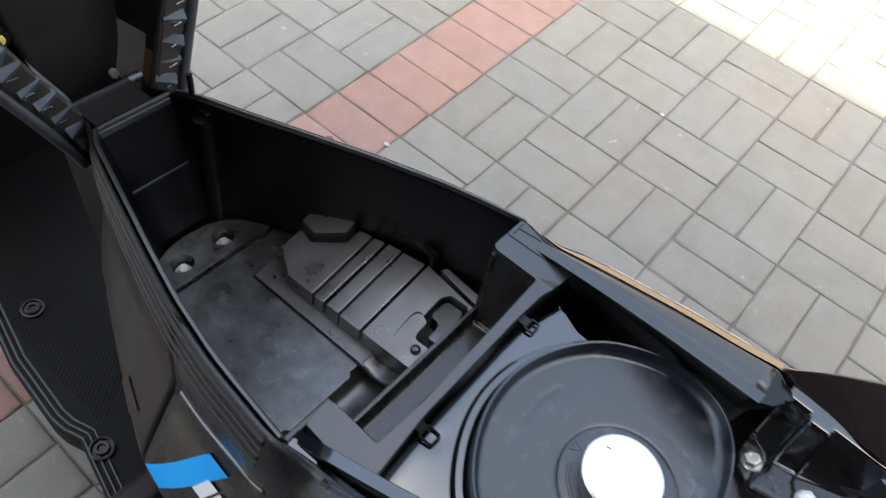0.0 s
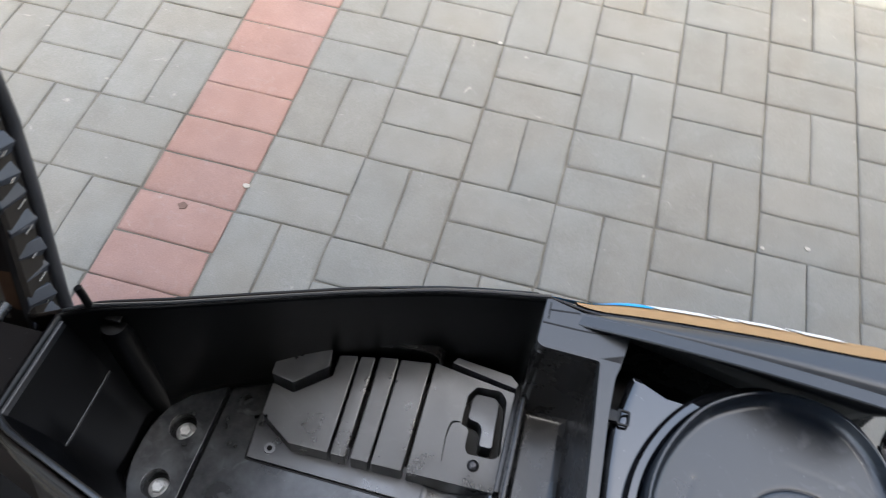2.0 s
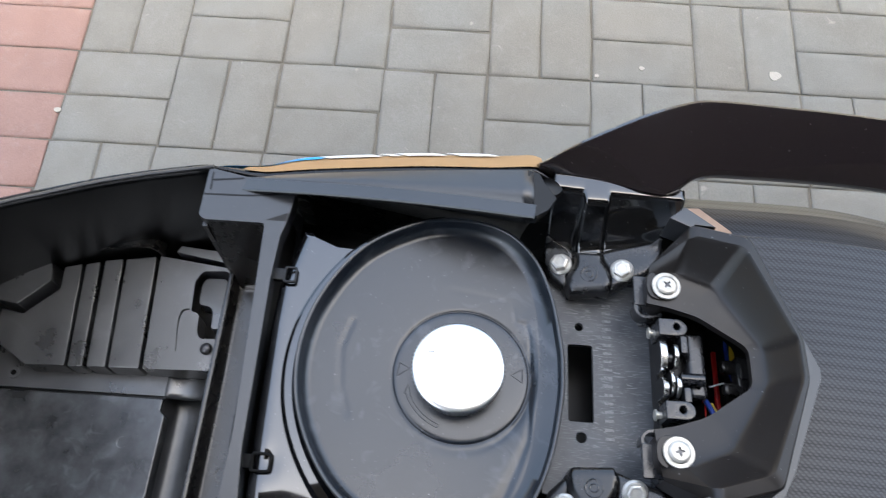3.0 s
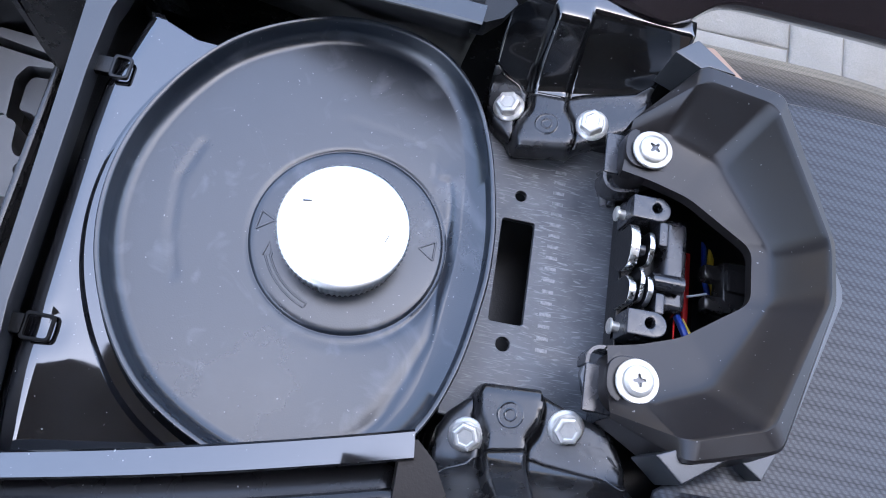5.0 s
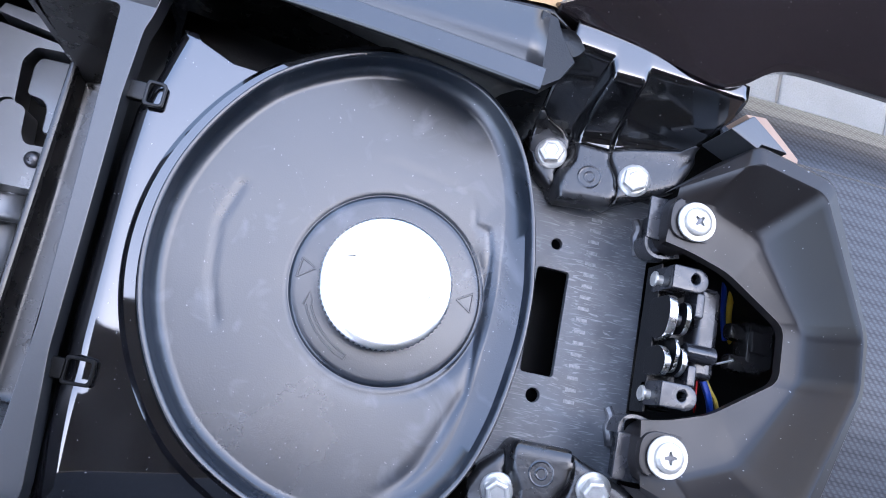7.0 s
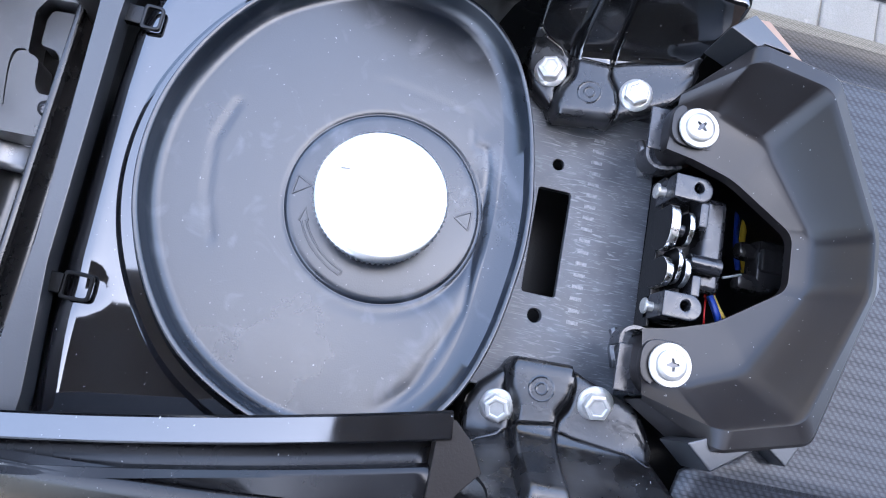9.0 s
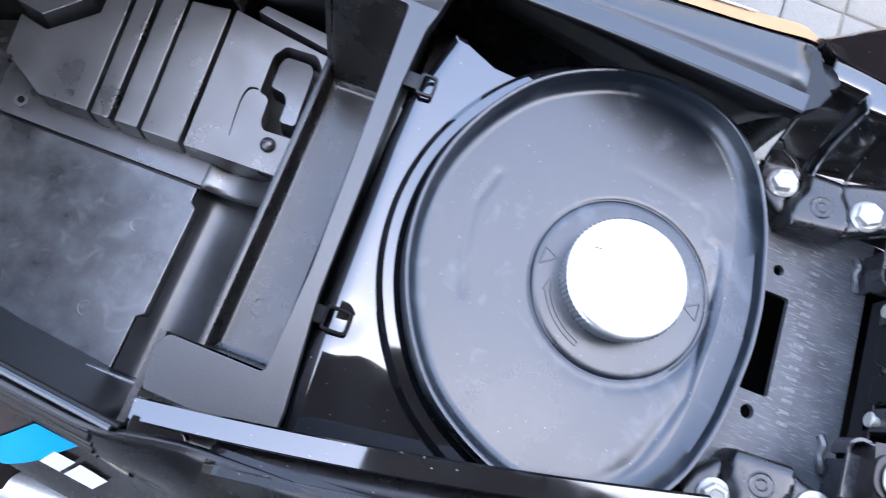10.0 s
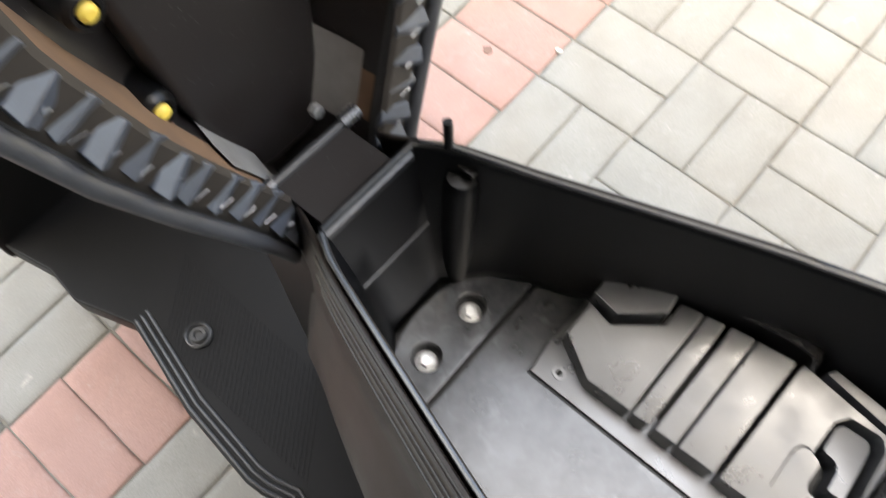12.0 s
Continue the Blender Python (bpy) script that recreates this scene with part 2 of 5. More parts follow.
GREY_PAVER = paver_material("grey_concrete_paver", (0.173, 0.174, 0.163), (0.144, 0.144, 0.134), per_object=0.05)
RED_PAVER = paver_material("red_concrete_paver", (0.238, 0.156, 0.138), (0.2, 0.129, 0.113), per_object=0.05)
GREY_REST = paver_material("grey_concrete_paver_rest", (0.173, 0.174, 0.163), (0.144, 0.144, 0.134), island=0.05)
RED_REST = paver_material("red_concrete_paver_rest", (0.238, 0.156, 0.138), (0.2, 0.129, 0.113), island=0.05)
SAND = paver_material("joint_sand", (0.135, 0.128, 0.112), (0.075, 0.071, 0.061))


def carbon_material():
    """A printed carbon weave: fine wavering rows of two near greys under clear lacquer."""
    m = material("printed_carbon_weave", (0.02, 0.021, 0.024), 0.34, specular=0.28, coat=0.15)
    nt = m.node_tree
    bsdf = nt.nodes["Principled BSDF"]
    bsdf.inputs["Coat Roughness"].default_value = 0.12
    coord = nt.nodes.new("ShaderNodeTexCoord")
    turn = nt.nodes.new("ShaderNodeMapping")
    turn.inputs["Rotation"].default_value = (0, 0, radians(2))
    turn.inputs["Scale"].default_value = (560, 560, 1)
    split = nt.nodes.new("ShaderNodeSeparateXYZ")
    nt.links.new(coord.outputs["Object"], turn.inputs[0])
    nt.links.new(turn.outputs[0], split.inputs[0])

    def maths(kind, p, q=None):
        node = nt.nodes.new("ShaderNodeMath")
        node.operation = kind
        for n, v in enumerate((p, q)):
            if isinstance(v, (int, float)):
                node.inputs[n].default_value = v
            elif v is not None:
                nt.links.new(v, node.inputs[n])
        return node.outputs[0]

    row = maths("FLOOR", split.outputs[1])
    across = maths("FRACT", split.outputs[1])
    along = maths("ADD", maths("MULTIPLY", split.outputs[0], 0.5), maths("ADD", maths("MULTIPLY", row, 0.5), maths("MULTIPLY", across, 0.35)))
    tow = maths("PINGPONG", along, 0.5)
    edge = maths("MULTIPLY", maths("PINGPONG", across, 0.5), 2.0)
    weave = maths("MULTIPLY", maths("MULTIPLY", tow, 2.0), maths("MINIMUM", maths("MULTIPLY", edge, 2.5), 1.0))
    band = maths("MULTIPLY", maths("PINGPONG", maths("MULTIPLY", split.outputs[1], 0.25), 0.5), 2.0)
    level = maths("ADD", maths("MULTIPLY", weave, 0.68), maths("MULTIPLY", band, 0.3))
    mix = nt.nodes.new("ShaderNodeMix")
    mix.data_type = "RGBA"
    mix.inputs[6].default_value, mix.inputs[7].default_value = (0.009, 0.0096, 0.0115, 1), (0.062, 0.065, 0.074, 1)
    nt.links.new(level, mix.inputs[0])
    nt.links.new(mix.outputs[2], bsdf.inputs["Base Color"])
    gloss = nt.nodes.new("ShaderNodeMapRange")
    gloss.inputs[3].default_value, gloss.inputs[4].default_value = 0.5, 0.24
    nt.links.new(level, gloss.inputs[0])
    nt.links.new(gloss.outputs[0], bsdf.inputs["Roughness"])
    return m


def plate_material():
    """Black paint rubbed with long fine scratches."""
    m = material("scratched_black_plate", (0.075, 0.0765, 0.081), 0.4, grain=0.4, grain_size=160, stain=0.6, stain_size=60, stain_colour=(0.15, 0.152, 0.158), rough_var=0.08, specular=0.35)
    nt = m.node_tree
    bsdf = nt.nodes["Principled BSDF"]
    was = bsdf.inputs["Base Color"].links[0].from_socket
    coord = nt.nodes.new("ShaderNodeTexCoord")
    turn = nt.nodes.new("ShaderNodeMapping")
    turn.inputs["Rotation"].default_value = (0, 0, radians(62))
    turn.inputs["Scale"].default_value = (38, 300, 38)
    lines = nt.nodes.new("ShaderNodeTexNoise")
    lines.inputs["Scale"].default_value, lines.inputs["Detail"].default_value, lines.inputs["Distortion"].default_value = 1.0, 3, 4.5
    pick = nt.nodes.new("ShaderNodeMapRange")
    pick.inputs[1].default_value, pick.inputs[2].default_value, pick.inputs[4].default_value = 0.55, 0.75, 0.6
    mix = nt.nodes.new("ShaderNodeMix")
    mix.data_type = "RGBA"
    mix.inputs[7].default_value = (0.3, 0.303, 0.312, 1)
    nt.links.new(coord.outputs["Object"], turn.inputs[0])
    nt.links.new(turn.outputs[0], lines.inputs["Vector"])
    nt.links.new(lines.outputs[0], pick.inputs[0])
    nt.links.new(pick.outputs[0], mix.inputs[0])
    nt.links.new(was, mix.inputs[6])
    nt.links.new(mix.outputs[2], bsdf.inputs["Base Color"])
    return m


PLATE = plate_material()
CARBON = carbon_material()


# ---- mesh helpers ----
def part(name, bm, mat, parent=None, label="", angle=32.0):
    """Links a bmesh as one mesh object under a thing or a part."""
    bmesh.ops.recalc_face_normals(bm, faces=bm.faces)
    me = bpy.data.meshes.new(name)
    bm.to_mesh(me)
    bm.free()
    me.materials.append(mat)
    me.polygons.foreach_set("use_smooth", [True] * len(me.polygons))
    me.set_sharp_from_angle(angle=radians(angle))
    ob = new(name, me)
    if parent:
        ob.parent = parent
    if label:
        tagged(ob, label)
    wn_ = ob.modifiers.new("normals", "WEIGHTED_NORMAL")
    wn_.keep_sharp, wn_.weight = True, 80
    return ob


def join(*bms):
    out = bms[0]
    for b in bms[1:]:
        tmp = bpy.data.meshes.new("tmp")
        b.to_mesh(tmp)
        out.from_mesh(tmp)
        bpy.data.meshes.remove(tmp)
        b.free()
    return out


def moved(bm, m):
    bmesh.ops.transform(bm, matrix=m, verts=bm.verts)
    return bm


def flip(bm):
    """The mirror image across the scooter's middle plane."""
    bmesh.ops.scale(bm, vec=(1, -1, 1), verts=bm.verts)
    bmesh.ops.reverse_faces(bm, faces=bm.faces)
    return bm


def bevelled(bm, size, seg=2, angle=25):
    bmesh.ops.recalc_face_normals(bm, faces=bm.faces)
    edges = [e for e in bm.edges if len(e.link_faces) == 2 and e.calc_face_angle(0) > radians(angle)]
    if size and edges:
        bmesh.ops.bevel(bm, geom=edges, offset=size, segments=seg, profile=0.5, affect="EDGES", clamp_overlap=True)
    return bm


def height(z, x, y):
    return z(x, y) if callable(z) else z


def prism(pts, z0, z1, bev=0.0, seg=2, holes=()):
    """A slab of the outline pts, with holes cut through; z0 and z1 are numbers or functions of x and y."""
    bm = bmesh.new()
    if not holes:
        lo = [bm.verts.new((x, y, height(z0, x, y))) for x, y in pts]
        hi = [bm.verts.new((x, y, height(z1, x, y))) for x, y in pts]
        bm.faces.new(hi)
        bm.faces.new(lo[::-1])
        for i in range(len(pts)):
            j = (i + 1) % len(pts)
            bm.faces.new((lo[i], lo[j], hi[j], hi[i]))
        return bevelled(bm, bev, seg)
    edges = []
    for loop in (pts, *holes):
        vs = [bm.verts.new((x, y, height(z1, x, y))) for x, y in loop]
        edges += [bm.edges.new((vs[i], vs[(i + 1) % len(vs)])) for i in range(len(vs))]
    bmesh.ops.triangle_fill(bm, use_beauty=True, edges=edges)
    ext = bmesh.ops.extrude_face_region(bm, geom=list(bm.faces))
    for v in ext["geom"]:
        if isinstance(v, bmesh.types.BMVert):
            v.co.z = height(z0, v.co.x, v.co.y)
    return bevelled(bm, bev, seg, 50)


def loft(rings, closed=True, cap0=False, cap1=False):
    bm = bmesh.new()
    rows = [[bm.verts.new(p) for p in r] for r in rings]
    n = len(rows[0])
    for a, b in zip(rows, rows[1:]):
        for i in range(n if closed else n - 1):
            j = (i + 1) % n
            bm.faces.new((a[i], a[j], b[j], b[i]))
    if cap0:
        bm.faces.new(rows[0][::-1])
    if cap1:
        bm.faces.new(rows[-1])
    return bm


def lathe(profile, n=32, at=(0, 0, 0), squash=None):
    """Turns (radius, height) pairs round the z axis; a radius of 0 closes the end."""
    rings = []
    for r, z in profile:
        rings.append([(at[0] + max(r, 1e-5) * math.cos(2 * math.pi * i / n), at[1] + max(r, 1e-5) * math.sin(2 * math.pi * i / n), at[2] + z) for i in range(n)])
    return loft(rings, True, True, True)


def box(c, s, bev=0.0, m=None, seg=2):
    bm = bmesh.new()
    bmesh.ops.create_cube(bm, size=1.0)
    bmesh.ops.scale(bm, vec=s, verts=bm.verts)
    bevelled(bm, bev, seg)
    if m:
        moved(bm, m)
    bmesh.ops.translate(bm, vec=c, verts=bm.verts)
    return bm


def spline(pts, per=6, closed=False):
    """A smooth line through the points."""
    pts = [Vector(p) for p in pts]
    n, out = len(pts), []
    for i in range(n if closed else n - 1):
        p0 = pts[i - 1] if (closed or i > 0) else pts[0]
        p1, p2 = pts[i], pts[(i + 1) % n]
        p3 = pts[(i + 2) % n] if (closed or i + 2 < n) else p2
        for k in range(per):
            t = k / per
            out.append(0.5 * (2 * p1 + (p2 - p0) * t + (2 * p0 - 5 * p1 + 4 * p2 - p3) * t * t + (3 * p1 - p0 - 3 * p2 + p3) * t ** 3))
    if not closed:
        out.append(pts[-1])
    return out


def tube(path, r, n=10, up=(0, 0, 1), profile=None):
    """Sweeps a round (or the given 2D) profile along a path."""
    path = [Vector(p) for p in path]
    prof = profile or [(r * math.cos(2 * math.pi * i / n), r * math.sin(2 * math.pi * i / n)) for i in range(n)]
    rings = []
    for i, p in enumerate(path):
        d = (path[min(i + 1, len(path) - 1)] - path[max(i - 1, 0)]).normalized()
        side = d.cross(Vector(up)).normalized()
        top = side.cross(d)
        rings.append([p + side * a + top * b for a, b in prof])
    return loft(rings, True, True, True)


def lerp_table(table, x):
    return float(np.interp(x, [a for a, _ in table], [b for _, b in table]))


def smooth_table(table, blur):
    """The table as a curve with its corners blurred over the given length."""
    lo, hi = table[0][0], table[-1][0]
    step = (hi - lo) / 400
    pad = int(blur / step)
    xs = lo + step * np.arange(-pad, 401 + pad)
    ys = np.interp(xs, [a for a, _ in table], [b for _, b in table])
    slope0, slope1 = (table[1][1] - table[0][1]) / (table[1][0] - lo), (table[-1][1] - table[-2][1]) / (hi - table[-2][0])
    ys = ys + np.minimum(0, xs - lo) * slope0 + np.maximum(0, xs - hi) * slope1
    win = np.hanning(2 * pad + 3)
    out = np.convolve(ys, win / win.sum(), mode="same")[pad:pad + 401]
    return [(float(lo + step * i), float(v)) for i, v in enumerate(out)]


def circle(cx, cy, r, n=20):
    return [(cx + r * math.cos(2 * math.pi * i / n), cy + r * math.sin(2 * math.pi * i / n)) for i in range(n)]


def rounded(pts, r, n=4):
    """The outline with its corners rounded."""
    out = []
    pts = [Vector(p) for p in pts]
    for i, p in enumerate(pts):
        a, b = pts[i - 1] - p, pts[(i + 1) % len(pts)] - p
        d = min(r, a.length * 0.45, b.length * 0.45)
        s, e = p + a.normalized() * d, p + b.normalized() * d
        for k in range(n + 1):
            t = k / n
            out.append(tuple((1 - t) ** 2 * s + 2 * t * (1 - t) * p + t * t * e))
    return out


# ---- the scooter: x to the rear, y across, z up ----
scooter = new("scooter")
scooter.matrix_world = pose(0, -1.0493, 0.0029, -5.0)
tagged(scooter, "black scooter with its seat raised over an empty storage tub", "scooter")

# storage tub
RIM_W = [(0.228, 0.05), (0.25, 0.062), (0.31, 0.08), (0.4, 0.107), (0.458, 0.123), (0.52, 0.136), (0.557, 0.141), (0.612, 0.1475)]
FLOOR_W = [(0.262, 0.03), (0.275, 0.045), (0.29, 0.062), (0.328, 0.083), (0.401, 0.107), (0.468, 0.122), (0.541, 0.131), (0.612, 0.132)]


def far_in(x):
    return lerp_table([(0.2, 0.014), (0.31, 0.015), (0.4, 0.012), (0.478, 0.008), (0.557, 0.002), (0.607, 0.0)], x)


def rim_z(x):
    return 0.728 + (x - 0.23) * 0.084


def floor_z(x):
    return 0.553 + 0.095 * (x - 0.326)


def belly(x):
    """How far the tub's far wall stands out at the floor."""
    k = min(1.0, max(0.0, (x - 0.34) / 0.1))
    return 0.0135 * k * k * (3 - 2 * k)


def tub_ring(f):
    """A ring of the tub's wall at the share f of the way from rim to floor."""
    half = []
    for i in range(25):
        s = i / 24
        xr, xf = 0.612 + (0.228 - 0.612) * s, 0.611 + (0.262 - 0.611) * s
        x = xr + (xf - xr) * f
        y = lerp_table(RIM_W, xr) * (1 - f) + lerp_table(FLOOR_W, xf) * f
        z = rim_z(xr) * (1 - f) + floor_z(xf) * f
        half.append((x, y, z, far_in(xr) * (1 - f)))
    far = [(x, y - c + belly(x) * min(1.0, f * 1.6) * min(1.0, (0.63 - x) / 0.02), z) for x, y, z, c in half]
    near = [(x, -y, z) for x, y, z, c in reversed(half)]
    front = [tuple(Vector(far[-1]).lerp(Vector(near[0]), k)) for k in (0.25, 0.5, 0.75)]
    return far + front + near


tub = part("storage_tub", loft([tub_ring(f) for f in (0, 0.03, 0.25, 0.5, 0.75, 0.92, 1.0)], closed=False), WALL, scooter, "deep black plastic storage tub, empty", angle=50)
thick = tub.modifiers.new("wall", "SOLIDIFY")
thick.thickness, thick.offset = 0.0035, 0

# raised bead along the rim
for sign in (1, -1):
    line = [(x, sign * (lerp_table(RIM_W, x) + 0.001) - (far_in(x) if sign > 0 else 0), rim_z(x) + 0.001) for x in np.linspace(0.232, 0.61, 24)]
    part("rim_bead", tube(line, 0.0018, 8), TRIM, tub)

# floor with the trough across its rear
floor_pts = [(x, -lerp_table(FLOOR_W, x)) for x in np.linspace(0.3285, 0.5405, 12)]
floor_pts += [(0.5405, -0.0915), (0.5455, -0.088), (0.5455, -0.004), (0.5405, 0.0), (0.5405, 0.03), (0.60, 0.03), (0.60, 0.142)]
floor_pts += [(x, lerp_table(FLOOR_W, x) + belly(x)) for x in np.linspace(0.5405, 0.3285, 12)]
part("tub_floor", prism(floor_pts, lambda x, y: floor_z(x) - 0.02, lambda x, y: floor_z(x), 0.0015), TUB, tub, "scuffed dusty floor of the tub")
for sign in (1, -1):
    seam = [(x, sign * (lerp_table(FLOOR_W, x) - 0.001 + (belly(x) if sign > 0 else 0)), floor_z(x) + 0.0002) for x in np.linspace(0.33, 0.5405, 16)]
    part("floor_seam", tube(seam, 0.0009, 6), WALL, tub, "black seam round the tub floor")
for x, y in ((0.4215, -0.086), (0.505, -0.098), (0.512, -0.03)):
    part("mould_mark", lathe([(0.0044, -0.001), (0.0044, 0.00003), (0.0050, 0.00016), (0.0056, 0.00003), (0.0056, -0.001)], 24, (x, y, floor_z(x))), TUB, tub)
profile = [(0.5415, 0.572), (0.5465, 0.556), (0.553, 0.5525), (0.562, 0.553), (0.573, 0.5565), (0.584, 0.5635), (0.594, 0.5735), (0.601, 0.583), (0.607, 0.597), (0.6085, 0.617)]
rows = [[(x, y, z) for x, z in profile] for y in np.linspace(-0.13, 0.032, 10)]
part("floor_trough", loft(rows, closed=False), TROUGH, tub, "curved trough at the rear of the tub floor", angle=60)
part("trough_end", prism([(0.541, -0.136), (0.608, -0.134), (0.608, -0.128), (0.575, -0.1305), (0.541, -0.1305)], 0.54, 0.625, 0.001), TUB, tub)

# front lobe with two sunk bolts
lobe = [(x, y) for x, y, *_ in spline([(0.3245, 0.081, 0), (0.3, 0.072, 0), (0.283, 0.056, 0), (0.27, 0.03, 0), (0.2655, 0.0, 0), (0.27, -0.03, 0), (0.283, -0.056, 0), (0.3, -0.072, 0), (0.3245, -0.081, 0)], 10)]
wells = [circle(0.2985, 0.0285, 0.0135, 28), circle(0.2985, -0.0295, 0.0135, 28)]
part("front_lobe", prism(lobe, 0.53, lambda x, y: floor_z(x) + 0.0035, 0.0008, holes=wells), TUB, tub, "raised pad with two bolt wells")
part("lobe_base", prism([(0.23, -0.07), (0.345, -0.08), (0.345, 0.08), (0.23, 0.07)], 0.52, 0.5365), WALL, tub)

# front wall ledge, pillar and hook
part("wall_ledge", box((0.244, 0, 0.638), (0.006, 0.085, 0.004), 0.001), TRIM, tub)
part("wall_pillar", lathe([(0.014, -0.15), (0.0135, 0.0), (0.011, 0.012), (0.0, 0.013)], 20, (0.263, 0.0485, 0.695)), WALL, tub)
hook_bm = tube(spline([(0.2515, 0.0475, 0.695), (0.2500, 0.0480, 0.725), (0.2485, 0.0495, 0.742), (0.2465, 0.0505, 0.753)], 4), 0.0034, 10)
hook_bm = join(hook_bm, box((0.2375, 0.0425, 0.6945), (0.012, 0.007, 0.0035), 0.001), box((0.2665, 0.0500, 0.7165), (0.013, 0.007, 0.0035), 0.001))
part("hook", hook_bm, WALL, tub, "small upright plastic hook on the rim with two tabs")
rib = spline([(0.412, 0.1352, 0.594), (0.433, 0.1362, 0.6085), (0.455, 0.1372, 0.6215), (0.478, 0.1374, 0.6325), (0.500, 0.1374, 0.6400), (0.518, 0.1372, 0.6425), (0.527, 0.1368, 0.6385), (0.531, 0.1360, 0.627)], 4)
part("wall_rib", tube(rib, 0.0, up=(0, 1, 0), profile=[(-0.0012, -0.006), (0.0002, -0.0066), (0.0014, -0.006), (0.0018, 0.006), (-0.0018, 0.006)]), TRAY, tub, "curved rib along the far wall above the battery cover", angle=40)

# battery cover
def lid_z(x, y):
    return 0.5915 + 0.115 * (x - 0.4) + 0.23 * (y - 0.06)


def plate_z(x, y):
    return floor_z(x) + 0.004


lid = part("battery_cover", prism([(0.368, 0.046), (0.3713, 0.0155), (0.5445, 0.0125), (0.5445, 0.128), (0.37, 0.1)], lambda x, y: floor_z(x) - 0.004, plate_z, 0.001),
           LID, scooter, "ribbed black plastic battery cover with a screw")
# thin black strips drawn for the shadow gap at the plate's edge
for a, b in (((0.3672, 0.0475), (0.3702, 0.0145)), ((0.3702, 0.0145), (0.5445, 0.0115))):
    n_ = Vector((a[1] - b[1], b[0] - a[0])).normalized() * 0.0009
    quad = [(a[0] - n_.x, a[1] - n_.y), (b[0] - n_.x, b[1] - n_.y), (b[0] + n_.x, b[1] + n_.y), (a[0] + n_.x, a[1] + n_.y)]
    part("cover_gap_shade", prism(quad, lambda x, y: floor_z(x) - 0.002, lambda x, y: floor_z(x) + 0.0006), WALL, lid, "black strip for the shadow gap round the cover plate")
rows = [[(x, y, z) for x, z in ((0.5425, 0.5775), (0.548, 0.5750), (0.555, 0.5735), (0.563, 0.5734), (0.571, 0.5752), (0.579, 0.5782), (0.587, 0.5835), (0.595, 0.5910), (0.601, 0.5985), (0.606, 0.607))] for y in np.linspace(0.0115, 0.034, 5)]
band = part("cover_band", loft(rows, closed=False), LID, lid, angle=60)
bmod = band.modifiers.new("wall", "SOLIDIFY")
bmod.thickness, bmod.offset = 0.003, 0
GROOVES = [(0.4510, 0.0025), (0.469, 0.0045), (0.4905, 0.0022), (0.5235, 0.0045)]


def far_edge(x):
    return lerp_table([(0.37, 0.109), (0.43, 0.121), (0.47, 0.1275), (0.522, 0.1330), (0.526, 0.1325), (0.5606, 0.1280), (0.607, 0.1200)], x)


starts = [0.376] + [g + w / 2 for g, w in GROOVES]
ends = [g - w / 2 for g, w in GROOVES] + [0.6055]
for n, (a, b) in enumerate(zip(starts, ends)):
    step = 0.0012 if n in (1, 3) else 0.0
    xs = [a] + ([0.411] if a < 0.411 else []) + [b]
    if n == 0:
        pts = [(0.376, 0.052), (0.411, 0.031), (b, 0.031), (b, far_edge(b)), (0.432, far_edge(0.43)), (0.4315, 0.1005), (0.399, 0.077), (0.376, 0.082)]
    elif n == 4:
        pts = [(a, 0.031), (b, 0.031), (b, far_edge(b)), (a, far_edge(a))]
        pocket = rounded([(0.5628, 0.110), (0.5695, 0.1192), (0.5925, 0.1196), (0.5992, 0.1120), (0.6043, 0.0640), (0.6000, 0.0588), (0.5750, 0.0585), (0.5716, 0.0640), (0.5712, 0.0792), (0.5680, 0.0818), (0.5632, 0.0826)], 0.003)
        line = spline([(0.5541, 0.0473, 0), (0.5528, 0.066, 0), (0.5530, 0.0765, 0), (0.5555, 0.0830, 0), (0.5615, 0.0846, 0)], 5)
        wide = np.linspace(0.0003, 0.0010, len(line))
        slot = [(p.x + w_, p.y - 0.6 * w_) for p, w_ in zip(line, wide)] + [(p.x - w_, p.y + 0.6 * w_) for p, w_ in reversed(list(zip(line, wide)))]
        part("cover_panel", prism(pts, 0.575, lambda x, y: lid_z(x, y), 0.0006, holes=[pocket, slot]), LID, lid)
        # near-black bottom deepens the shade in the pocket
        part("pocket_floor", prism([(0.558, 0.1215), (0.6042, 0.1215), (0.6048, 0.0555), (0.568, 0.0555), (0.558, 0.08)], 0.575, lambda x, y: lid_z(x, y) - 0.024, 0.001), WALL, lid)
        part("pocket_key", prism(rounded([(0.5674, 0.1095), (0.5705, 0.1160), (0.5892, 0.1160), (0.5932, 0.1105), (0.5958, 0.0676), (0.5836, 0.0674), (0.5828, 0.0830), (0.5792, 0.0885), (0.5680, 0.0905)], 0.003), 0.58, lambda x, y: lid_z(x, y) - 0.0002 - 0.16 * (y - 0.0674), 0.001), LID, lid, "raised dark key-shaped boss")
        continue
    else:
        pts = [(a, 0.031), (b, 0.031), (b, far_edge(b)), (a, far_edge(a))]
    part("cover_panel", prism(pts, 0.56, lambda x, y, s=step: lid_z(x, y) - s, 0.0015), LID, lid)
# near-black core gives the grooves between panels their shade
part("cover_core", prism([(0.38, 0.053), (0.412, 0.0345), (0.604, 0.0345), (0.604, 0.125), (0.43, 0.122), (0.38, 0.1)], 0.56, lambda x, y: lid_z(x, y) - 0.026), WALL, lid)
part("cover_pad", prism([(0.3745, 0.0855), (0.3985, 0.0815), (0.4275, 0.1035), (0.4255, 0.1245), (0.3745, 0.1145)], 0.57, lambda x, y: lid_z(x, y) + 0.011, 0.0015), LID, lid, "raised angular pad")
